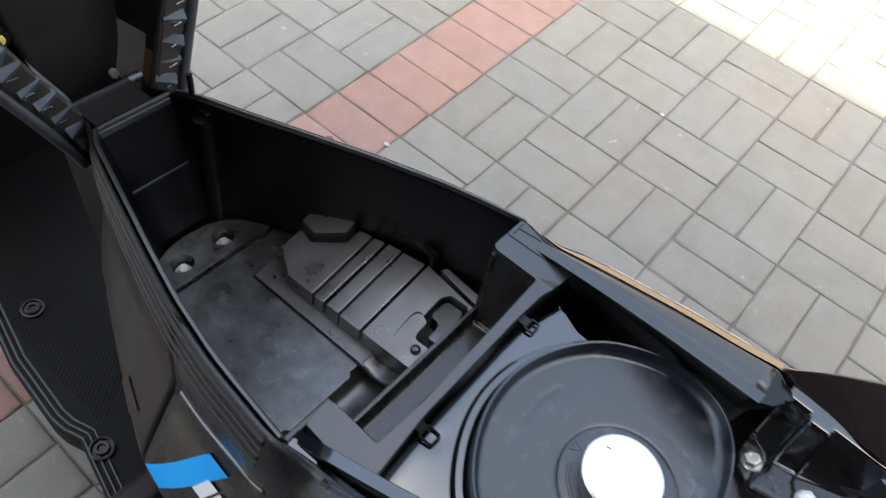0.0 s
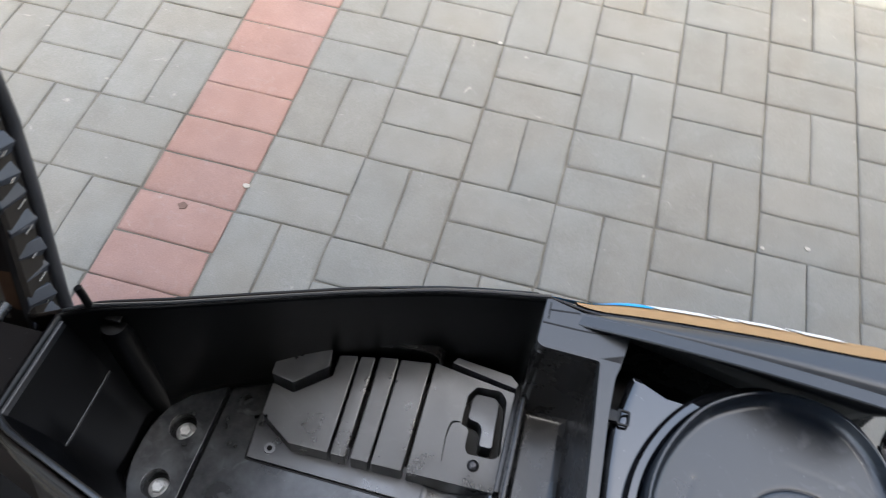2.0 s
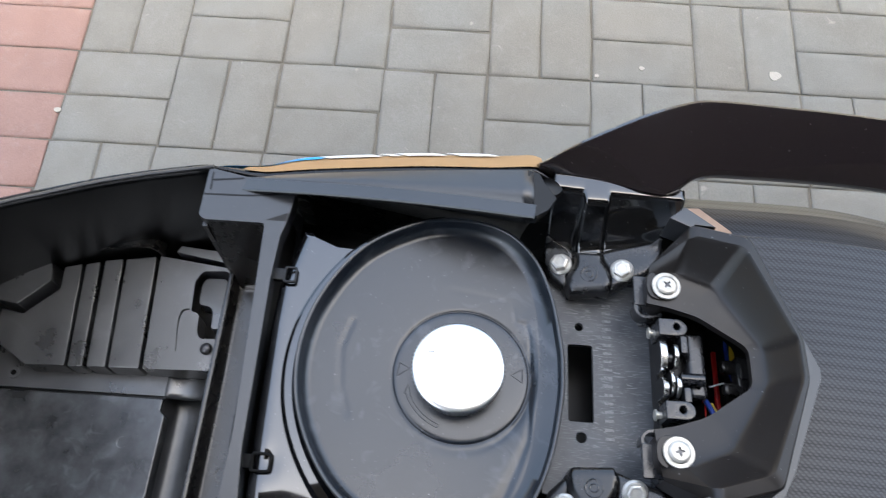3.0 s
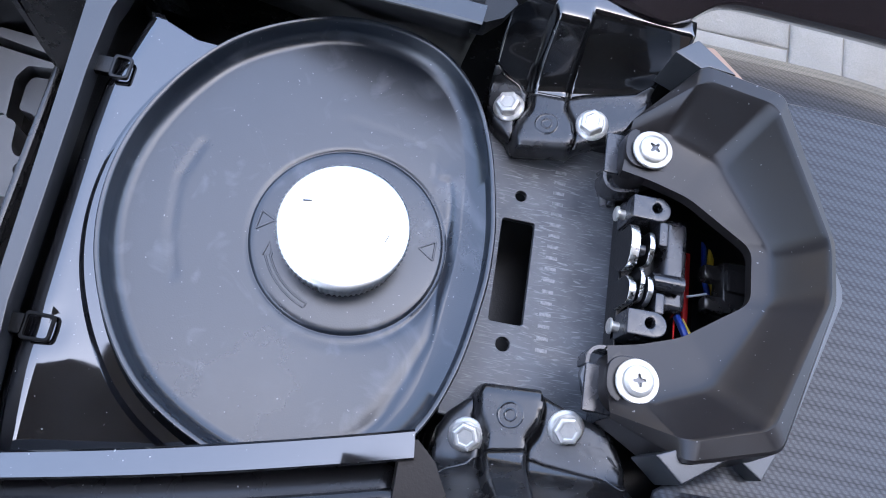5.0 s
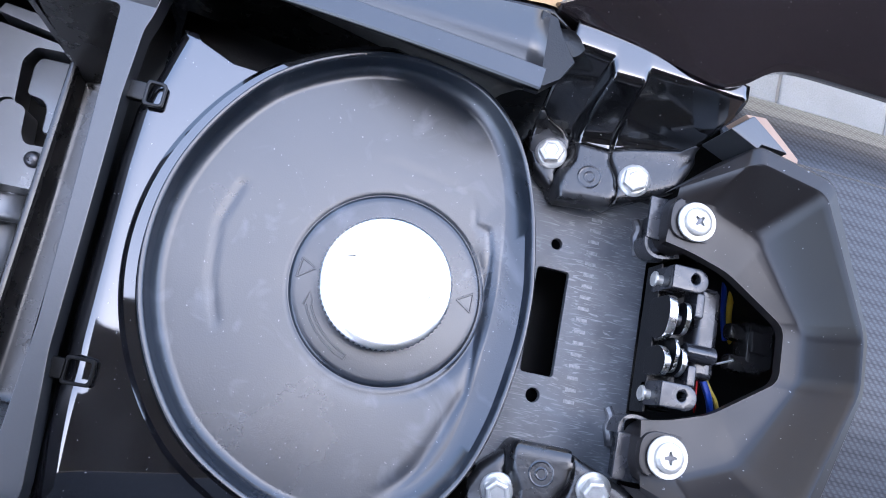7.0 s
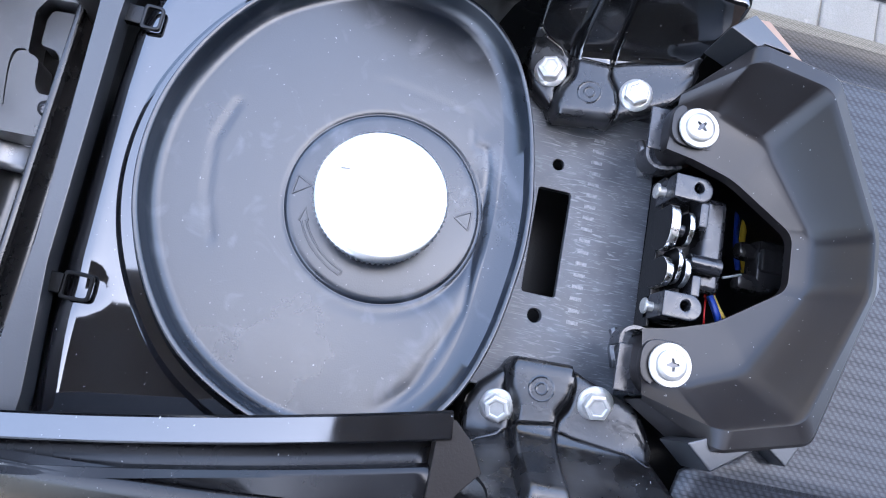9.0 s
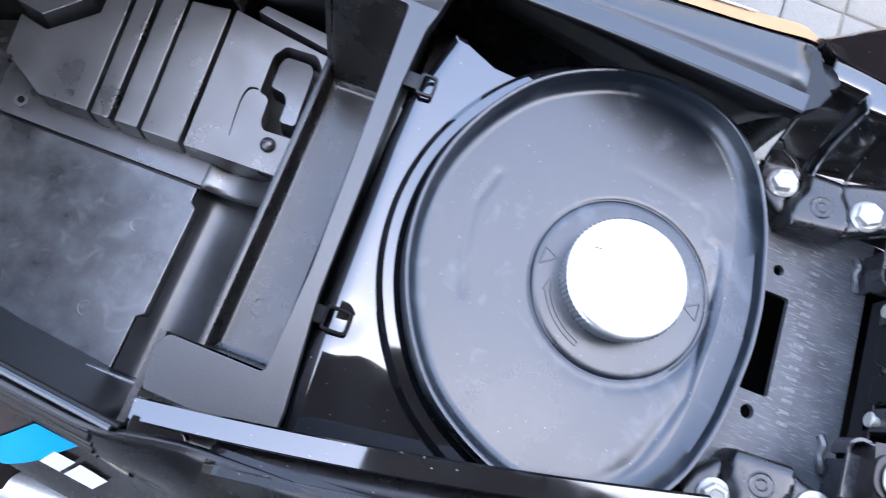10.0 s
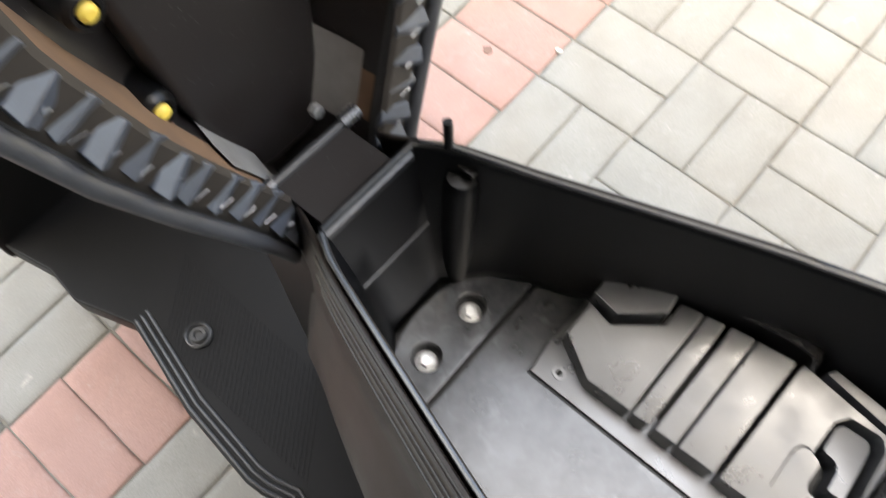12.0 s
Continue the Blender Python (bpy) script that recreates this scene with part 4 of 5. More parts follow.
first = None
for i, (x, y, z) in enumerate(HEXES):
    if first is None:
        first = part("bolt", hex_bolt(), ZINC, scooter, "zinc-plated flanged hexagon bolt", angle=14)
        b = first
    else:
        b = new("bolt", first.data)
        b.parent = scooter
        tagged(b, "zinc-plated flanged hexagon bolt")
    b.matrix_basis = pose(x, y, foot_z(x, y) + 0.0014, 0, -17, 20 * i + 7)
for y in (0.0285, -0.0295):
    bm = lathe([(0.0, 0.0), (0.0098, 0.0), (0.0100, 0.0012), (0.0090, 0.0024), (0.0066, 0.0034), (0.0, 0.0034)], 40)
    rings = [[(k * math.cos(radians(60 * i)), k * math.sin(radians(60 * i)), z) for i in range(6)] for k, z in ((0.0064, 0.003), (0.0064, 0.0078), (0.0058, 0.0086), (0.0046, 0.0088), (0.0036, 0.0082))]
    b = part("bolt", join(bm, loft(rings, True, True, True)), BRIGHT_ZINC, scooter, "zinc-plated bolt sunk in the front of the tub", angle=20)
    b.matrix_basis = pose(0.2985, y, 0.5370, 0, 0, 12)

TIP = [(0.866, 0.092), (0.8675, 0.082), (0.8715, 0.0745), (0.8805, 0.0665), (0.8835, 0.0608), (0.9075, 0.0608), (0.9125, 0.064), (0.9375, 0.0745), (0.9415, 0.082), (0.9445, 0.09)]


def cut_corners(pts, times):
    for _ in range(times):
        out = [pts[0]]
        for p, q in zip(pts, pts[1:]):
            out += [(0.75 * p[0] + 0.25 * q[0], 0.75 * p[1] + 0.25 * q[1]), (0.25 * p[0] + 0.75 * q[0], 0.25 * p[1] + 0.75 * q[1])]
        pts = out + [pts[-1]]
    return pts


def even(pts, n):
    d = np.cumsum([0.0] + [math.dist(p, q) for p, q in zip(pts, pts[1:])])
    t = np.linspace(0, d[-1], n)
    return list(zip(np.interp(t, d, [p[0] for p in pts]), np.interp(t, d, [p[1] for p in pts])))


def foot_line(x, boss):
    """The moulding's line (y, z) from the ledge under the grab rail down the stalk and over the foot."""
    lz, fz, tip = 0.8065, foot_z(x, 0), lerp_table(TIP, x)
    ledge_out = lerp_table([(0.866, 0.133), (0.905, 0.129), (0.945, 0.1245)], x)
    edge = 0.1115 if boss else lerp_table([(0.87, 0.1205), (0.9, 0.1185), (0.945, 0.117)], x)
    up = 0.005 if boss else 0.0
    pts = [(ledge_out, lz + 0.0003), (edge + 0.006, lz + 0.0002), (edge + 0.0018, lz), (edge + 0.0004, lz - 0.0002), (edge - 0.0004, lz - 0.0018), (edge - 0.0055, 0.45 * (fz + 0.012) + 0.55 * 0.804), (0.1025 - up, fz + 0.011), (0.096 - up * 0.6, fz + up + 0.001), (0.089, fz + up), (tip + 0.006, fz + up), (tip + 0.001, fz + up - 0.0003), (tip, fz + up - 0.0015), (tip, fz - 0.008)]
    return even(cut_corners(pts, 3), 60)


for sign in (1, -1):
    rows = []
    for x in np.concatenate((np.linspace(0.866, 0.8785, 8), np.linspace(0.8795, 0.8925, 20), np.linspace(0.894, 0.898, 4), np.linspace(0.8995, 0.9125, 20), np.linspace(0.914, 0.9445, 14))):
        pad, boss_line, row = foot_line(x, False), foot_line(x, True), []
        for (ya, za), (yb, zb) in zip(pad, boss_line):
            half = lerp_table([(0.06, 0.0125), (0.066, 0.0138), (0.074, 0.0125), (0.082, 0.0082), (0.1, 0.0085), (0.13, 0.0078)], yb)
            k = min(1.0, max(0.0, (half + 0.0014 - abs(x - 0.8955)) / 0.0028))
            k = k * k * (3 - 2 * k)
            dip = 0.0042 * math.exp(-((abs(x - 0.8955) - half - 0.0008) / 0.0011) ** 2) if yb < 0.1 else 0.0
            y_ = ya + (yb - ya) * k
            flare = min(1.0, max(0.0, (y_ - 0.094) / 0.024))
            reach = min(1.0, max(0.0, (x - 0.914) / 0.0305)) * flare * flare * (3 - 2 * flare)
            row.append((x + 0.0112 * reach, y_, za + (zb - za) * k - dip - 0.001 * reach))
        rows.append(row)
    bm = loft([row[36:] for row in rows], closed=False)
    foot = part("rail_foot", bm if sign > 0 else flip(bm), FOOT, scooter, "dusty black grab rail foot with two bolts", angle=60)
    bm = loft([row[:37] for row in rows], closed=False)
    stalk = part("rail_stalk", bm if sign > 0 else flip(bm), STALK if sign > 0 else FOOT, foot, "black stalk and ledge under the grab rail", angle=60)
    for ob in (foot, stalk):
        sm = ob.modifiers.new("wall", "SOLIDIFY")
        sm.thickness, sm.offset = 0.003, 0
    for r in (0.0016, 0.0046):
        rg = moved(lathe([(r, 0.0), (r + 0.0009, 0.0004), (r + 0.0018, 0.0)], 24), pose(0.8955, sign * 0.0725, foot_z(0.8955, 0) + 0.0064, 0, -17))
        part("boss_ring", rg, STEEL, foot)

# grab rail
def grab_rail(sign):
    outer = spline([(0.8545, 0.1335, 0.815), (0.871, 0.1405, 0.823), (0.893, 0.149, 0.831), (0.925, 0.162, 0.839), (0.953, 0.1705, 0.844), (0.97, 0.1715, 0.846), (1.0, 0.1705, 0.846), (1.079, 0.166, 0.845), (1.15, 0.159, 0.839), (1.21, 0.14, 0.826), (1.24, 0.08, 0.822), (1.245, 0.0, 0.82)], 5)
    inner = spline([(0.8555, 0.132, 0.812), (0.871, 0.1305, 0.8076), (0.905, 0.126, 0.808), (0.935, 0.1185, 0.811), (0.9485, 0.121, 0.812), (0.966, 0.1315, 0.816), (1.0, 0.1335, 0.816), (1.08, 0.1325, 0.814), (1.14, 0.124, 0.81), (1.18, 0.1, 0.81), (1.198, 0.05, 0.806), (1.2, 0.0, 0.805)], 5)
    rings = []
    for o, q in zip(outer, inner):
        d = (o - q).normalized()
        rings.append([q, q.lerp(o, 0.08) + Vector((0, 0, 0.0012)), q.lerp(o, 0.5) + Vector((0, 0, 0.0022)), q.lerp(o, 0.9) + Vector((0, 0, 0.001)), o, o + Vector((d.x, d.y, 0)) * 0.0024 - Vector((0, 0, 0.0006)), o + Vector((d.x, d.y, 0)) * 0.0045 - Vector((0, 0, 0.0028)), o + Vector((d.x, d.y, 0)) * 0.005 - Vector((0, 0, 0.008)), o + Vector((d.x, d.y, 0)) * 0.002 - Vector((0, 0, 0.02)), q + Vector((d.x, d.y, 0)) * 0.009 - Vector((0, 0, 0.014)), q + Vector((d.x, d.y, 0)) * 0.001 - Vector((0, 0, 0.005))])
    bm = loft(rings, True, True, True)
    return bm if sign > 0 else flip(bm)


for sign in (1, -1):
    rail = part("grab_rail", grab_rail(sign), PAINT, scooter, "gloss black grab rail beside the tail", angle=30)

# tail cover round the latch
def round_line(pts, r, n=5):
    """The open line with its corners rounded by r; every corner gives n + 1 points."""
    pts = [Vector(p) for p in pts]
    out = [pts[0]]
    for i in range(1, len(pts) - 1):
        p, a, b = pts[i], pts[i - 1] - pts[i], pts[i + 1] - pts[i]
        start, end = p + a.normalized() * min(r, a.length * 0.48), p + b.normalized() * min(r, b.length * 0.48)
        out += [(1 - k / n) ** 2 * start + 2 * k / n * (1 - k / n) * p + (k / n) ** 2 * end for k in range(n + 1)]
    return out + [pts[-1]]


def horseshoe(half, r, dy=0.0):
    """A line across the horseshoe from one arm to the other."""
    return round_line([(x, y + dy, z) for x, y, z in half] + [(x, -y + dy, z) for x, y, z in reversed(half)], r)


inner = horseshoe([(0.927, 0.041, 0.8), (0.94, 0.0385, 0.801), (0.958, 0.0325, 0.803), (0.987, 0.0125, 0.806)], 0.005, 0.0005)
lip = [p + Vector((0.001, 0, -0.007)) for p in inner]
brim = horseshoe([(0.930, 0.0680, 0.801), (0.9505, 0.0775, 0.8285), (0.9805, 0.0685, 0.8340), (1.0068, 0.012, 0.8305)], 0.005)
rim_top = horseshoe([(0.9303, 0.0685, 0.801), (0.951, 0.0782, 0.8292), (0.9812, 0.0692, 0.8347), (1.0076, 0.012, 0.8312)], 0.005)
outer = horseshoe([(0.931, 0.0695, 0.799), (0.951, 0.085, 0.829), (0.985, 0.0755, 0.8335), (1.0100, 0.0125, 0.8302)], 0.004)
turn_down = horseshoe([(0.931, 0.0698, 0.797), (0.951, 0.0862, 0.8278), (0.9858, 0.0766, 0.8323), (1.0112, 0.0125, 0.8285)], 0.004)
skirt = horseshoe([(0.931, 0.07, 0.78), (0.951, 0.088, 0.80), (0.988, 0.08, 0.80), (1.0145, 0.0125, 0.80)], 0.004)
bowl_rows = []
STEPS = [(0.0, 0.0), (0.06, 0.004), (0.35, 0.035), (0.7, 0.075), (0.9, 0.105), (1.0, 0.135), (1.1, 0.19), (1.3, 0.34), (1.55, 0.56), (1.8, 0.80), (1.92, 0.92), (2.0, 1.0)]
for step_, rise in STEPS:
    row = []
    for a, b in zip(inner, brim):
        k = min(1.0, max(0.0, (a.x - 0.938) / 0.045))
        bend = 0.62 - 0.22 * k
        u = bend * step_ if step_ < 1 else bend + (1 - bend) * (step_ - 1)
        row.append(Vector((a.x + (b.x - a.x) * u, a.y + (b.y - a.y) * u, a.z + (b.z - a.z) * rise)))
    bowl_rows.append(row)
tail_cover = part("tail_cover", loft([lip] + bowl_rows + [rim_top, outer, turn_down, skirt], closed=False), COVER, scooter, "matte black horseshoe cover round the seat latch", angle=24)
for sign in (1, -1):
    pts = rounded([(0.9275, 0.0435), (0.937, 0.038), (0.949, 0.044), (0.951, 0.058), (0.94, 0.067), (0.932, 0.0665), (0.9275, 0.060)], 0.006, 5)
    bm = prism(pts, 0.782, 0.8005, 0.0015)
    part("cover_ear", bm if sign > 0 else flip(bm), COVER, tail_cover)
    bm = prism(rounded([(0.9270, 0.0437), (0.9555, 0.0440), (0.9555, 0.0640), (0.9270, 0.0638)], 0.0099, 8), 0.798, 0.8024, 0.0006)
    part("ear_boss", bm if sign > 0 else flip(bm), COVER, tail_cover)
    by = 0.0 if sign > 0 else -0.0028
    bm = join(box((0.930, sign * 0.0545 + by, 0.7895), (0.017, 0.021, 0.0022), 0.0008), box((0.9372, sign * 0.054 + by, 0.771), (0.003, 0.022, 0.036), 0.0008))
    bm = join(bm, tube(spline([(0.9222, sign * 0.0445 + by, 0.784), (0.9226, sign * 0.0405 + by, 0.784), (0.9248, sign * 0.0375 + by, 0.784), (0.9285, sign * 0.0362 + by, 0.784), (0.9335, sign * 0.0368 + by, 0.784), (0.9395, sign * 0.0385 + by, 0.784)], 5), 0.0, profile=[(-0.0008, -0.006), (0.0008, -0.006), (0.0008, 0.006), (-0.0008, 0.006)]))
    wy = 0.0540 if sign > 0 else -0.0445
    weld = tube(spline([(0.9352, wy - 0.0095, 0.7518), (0.9338, wy - 0.0055, 0.7526), (0.9328, wy - 0.001, 0.7518), (0.9336, wy + 0.004, 0.7528), (0.9318, wy + 0.0085, 0.7518)], 5), 0.0024, 8)
    part("weld_bead", weld, BRIGHT_WELD, tail_cover, "lumpy painted weld bead")
    part("cover_bracket", bm, STEEL, tail_cover, "folded black steel bracket")
pan_screw("screw", (0.9393, 0.0528, 0.8044), 0.0067, scooter, 50, washer=0.0094, label="large cross-head screw with a washer")
pan_screw("screw", (0.9396, -0.0540, 0.8044), 0.0067, scooter, 8, washer=0.0094, label="large cross-head screw with a washer")

# seat latch
latch_body = prism(rounded([(0.9375, -0.033), (0.952, -0.034), (0.9555, -0.02), (0.9555, 0.02), (0.953, 0.034), (0.9375, 0.033)], 0.003), 0.765, 0.777, 0.001)
latch = part("seat_latch", latch_body, WALL, scooter, "black and bright steel seat latch")
for x0, yc, hole in ((0.9350, 0.0275, 0.0280), (0.9362, -0.0268, -0.0264)):
    arc = [(x0 + 0.0122 + 0.006 * math.cos(a), yc + 0.006 * math.sin(a)) for a in np.linspace(-1.5, 1.5, 11)]
    bm = prism([(x0, yc + 0.0058), (x0, yc - 0.0058)] + arc, 0.775, 0.7965, 0.0009, holes=[circle(0.9465, hole, 0.0022, 16)])
    part("latch_cheek", bm, STEEL, latch)
    part("latch_pin", moved(lathe([(0.0, 0.0), (0.0024, 0.0), (0.0024, 0.0052), (0.0037, 0.0055), (0.0037, 0.0063), (0.003, 0.0068), (0.0, 0.0068)], 20), pose(x0 + 0.0022, yc - 0.001, 0.785, 0, -90)), SCREW, latch)
for y0, y1 in ((0.0105, 0.0225), (-0.0215, -0.0115)):
    part("latch_arm", box((0.9508, 0.5 * (y0 + y1), 0.789), (0.0046, y1 - y0, 0.013), 0.0012), STEEL, latch)
part("latch_housing", box((0.9603, 0.006, 0.778), (0.0122, 0.045, 0.019), 0.0035, seg=3), STEEL, latch)
part("latch_barrel", moved(lathe([(0.0, 0.0), (0.0038, 0.0), (0.0042, 0.0004), (0.0042, 0.0146), (0.0038, 0.015), (0.0, 0.015)], 22), pose(0.9476, -0.0052, 0.7908, 0, 90)), STEEL, latch)


def latch_jaw(x0, x1, outline):
    """A rounded steel hook, cut from plate lying across x, its sides coloured dark as shade."""
    bm = prism(rounded(outline, 0.004, 5), 0.0, x1 - x0, 0.0009)
    moved(bm, Matrix(((0, 0, 1, x0), (1, 0, 0, 0), (0, 1, 0, 0), (0, 0, 0, 1))))
    jaw = part("latch_jaw", bm, BRIGHT, latch, "steel latch jaw with a bright worn edge and shade-darkened sides")
    # faces across x take the near-black colour in place of their shadow
    jaw.data.materials.append(WALL)
    for face in jaw.data.polygons:
        face.material_index = 1 if abs(face.normal.x) > 0.9 else 0


latch_jaw(0.9346, 0.9392, [(0.0188, 0.777), (0.0188, 0.796), (0.010, 0.799), (0.0, 0.796), (-0.0026, 0.787), (0.002, 0.777)])
latch_jaw(0.9440, 0.9468, [(0.0172, 0.777), (0.0172, 0.795), (0.009, 0.7975), (0.0012, 0.793), (0.003, 0.777)])
latch_jaw(0.9352, 0.9388, [(-0.005, 0.777), (-0.0045, 0.792), (-0.011, 0.799), (-0.0185, 0.796), (-0.0185, 0.777)])
latch_jaw(0.9406, 0.9430, [(0.0, 0.777), (0.0, 0.794), (-0.006, 0.798), (-0.0165, 0.795), (-0.0165, 0.777)])
latch_jaw(0.9436, 0.9466, [(-0.0045, 0.777), (-0.0045, 0.797), (-0.013, 0.799), (-0.018, 0.793), (-0.018, 0.777)])
for y in (0.0085, -0.0115):
    part("jaw_pin", moved(lathe([(0.0, 0.0), (0.003, 0.0), (0.003, 0.004), (0.0, 0.004)], 18), pose(0.9394, y, 0.7905, 0, 90)), STEEL, latch)
part("latch_backing", prism([(0.9362, -0.036), (0.9378, -0.036), (0.9378, 0.036), (0.9362, 0.036)], 0.766, 0.7805, 0.0005), WALL, latch)

# wires and plug seen behind the latch
for mat, line, r, label in ((WIRE_Y, [(1.0169, 0.0756, 0.716), (1.0128, 0.0596, 0.720), (1.0098, 0.0415, 0.722), (1.0096, 0.0282, 0.722), (1.0133, 0.0179, 0.720), (1.0180, 0.0146, 0.716)], 0.0019, "yellow wire"),
                            (WIRE_B, [(1.0082, 0.0527, 0.716), (1.0065, 0.0412, 0.720), (1.0063, 0.0275, 0.722), (1.0101, 0.0162, 0.720)], 0.0016, "blue wire"),
                            (WIRE_B, [(0.9728, -0.0094, 0.762), (0.9745, -0.0165, 0.766), (0.9776, -0.0229, 0.766), (0.9827, -0.0283, 0.760)], 0.0018, "blue wire"),
                            (YELLOW, [(0.9781, -0.0106, 0.758), (0.9792, -0.0175, 0.763), (0.9827, -0.0221, 0.763), (0.9878, -0.0271, 0.758)], 0.0011, "pale yellow wire"),
                            (WIRE_R, [(0.9734, -0.0104, 0.760), (0.9714, -0.0184, 0.764), (0.9717, -0.0253, 0.764), (0.9740, -0.0301, 0.760)], 0.0005, "thin red wire")):
    part("wire", tube(spline(line, 6), r, 8), mat, scooter, label)
part("release_pin", tube([(0.9682, -0.0071, 0.784), (0.9784, -0.0032, 0.782)], 0.0006, 8), ALLOY, latch, "thin bright release wire")
part("wiring_plug", join(box((1.001, 0.009, 0.762), (0.016, 0.024, 0.014), 0.003), box((0.994, -0.002, 0.764), (0.02, 0.009, 0.009), 0.003), box((0.99, 0.014, 0.763), (0.012, 0.009, 0.009), 0.003), box((1.0, 0.01, 0.769), (0.012, 0.012, 0.005), 0.002)), TRAY, scooter, "black wiring plug")
part("red_strip", box((0.9966, 0.018, 0.72), (0.0030, 0.044, 0.004), 0.001), WIRE_R, scooter, "red plastic strip inside the tail")
# near-black sheets hold the shade of the opening behind the latch
tail_shade_floor = part("tail_shade_floor", prism([(0.925, -0.068), (1.03, -0.068), (1.03, 0.068), (0.925, 0.068)], 0.685, 0.692), WALL, scooter)
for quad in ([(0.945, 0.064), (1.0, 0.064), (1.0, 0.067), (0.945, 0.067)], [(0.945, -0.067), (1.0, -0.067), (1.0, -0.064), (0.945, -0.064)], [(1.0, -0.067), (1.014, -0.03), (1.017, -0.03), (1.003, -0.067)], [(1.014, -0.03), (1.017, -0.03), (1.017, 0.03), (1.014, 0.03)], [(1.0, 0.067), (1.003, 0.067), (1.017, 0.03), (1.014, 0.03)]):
    part("tail_shade_wall", prism(quad, 0.69, 0.802), WALL, tail_shade_floor)

# painted side covers, with decals laid on them
COVER_TOP = [(0.2, 0.045), (0.228, 0.055), (0.25, 0.067), (0.31, 0.086), (0.4, 0.113), (0.458, 0.129), (0.52, 0.1415), (0.607, 0.1515), (0.634, 0.1440), (0.7, 0.142), (0.77, 0.1375), (0.803, 0.1335), (0.836, 0.1295), (0.856, 0.13), (0.9, 0.12)]
COVER_Z = [(0.2, 0.716), (0.25, 0.729), (0.607, 0.7575), (0.65, 0.758), (0.856, 0.8125), (0.862, 0.806), (0.875, 0.79), (0.9, 0.775)]
FRONT = [(0, 0, 0), (0.08, 0.006, -0.015), (0.14, 0.013, -0.035), (0.2, 0.015, -0.06), (0.28, 0.017, -0.085), (0.32, 0.018, -0.095), (0.36, 0.026, -0.104), (0.48, 0.05, -0.14), (0.6, 0.068, -0.17), (0.75, 0.068, -0.215), (0.9, 0.05, -0.28), (1.0, 0.03, -0.34)]
REAR = [(0, 0, 0), (0.08, 0.012, -0.008), (0.14, 0.020, -0.0145), (0.2, 0.026, -0.022), (0.28, 0.032, -0.03), (0.32, 0.034, -0.04), (0.36, 0.035, -0.05), (0.48, 0.036, -0.08), (0.6, 0.034, -0.11), (0.75, 0.03, -0.15), (0.9, 0.02, -0.19), (1.0, 0.01, -0.22)]


COVER_TOP, COVER_Z = smooth_table(COVER_TOP, 0.03), smooth_table(COVER_Z, 0.012)
FRONT_Y, FRONT_Z = smooth_table([(a, b) for a, b, _ in FRONT], 0.06), smooth_table([(a, c) for a, _, c in FRONT], 0.06)
REAR_Y, REAR_Z = smooth_table([(a, b) for a, b, _ in REAR], 0.06), smooth_table([(a, c) for a, _, c in REAR], 0.06)


def cover_point(x, v, sign, lift=0.0):
    y, z = (lerp_table(t, x) for t in (COVER_TOP, COVER_Z))
    k = min(1.0, max(0.0, (x - 0.57) / 0.11))
    k = k * k * (3 - 2 * k)
    wide = 0.55 + 0.45 * min(1.0, max(0.0, (x - 0.25) / 0.22))
    deep = 1.0 + 0.35 * (1 - min(1.0, max(0.0, (x - 0.2) / 0.25)))
    dy = lerp_table(FRONT_Y, v) * wide * (1 - k) + lerp_table(REAR_Y, v) * k
    dz = lerp_table(FRONT_Z, v) * deep * (1 - k) + lerp_table(REAR_Z, v) * k
    return (x, sign * (y + dy + lift) - (far_in(x) if sign > 0 else 0) * (1 - v), z + dz + lift * 0.7)


def cover_patch(xa, xb, va, vb, sign, lift=0.0, nx=24, nv=14, skew=0.0):
    rows = []
    for i in range(nx + 1):
        x = xa + (xb - xa) * i / nx
        rows.append([cover_point(x + skew * j / nv, va + (vb - va) * j / nv, sign, lift) for j in range(nv + 1)])
    return loft(rows, closed=False)


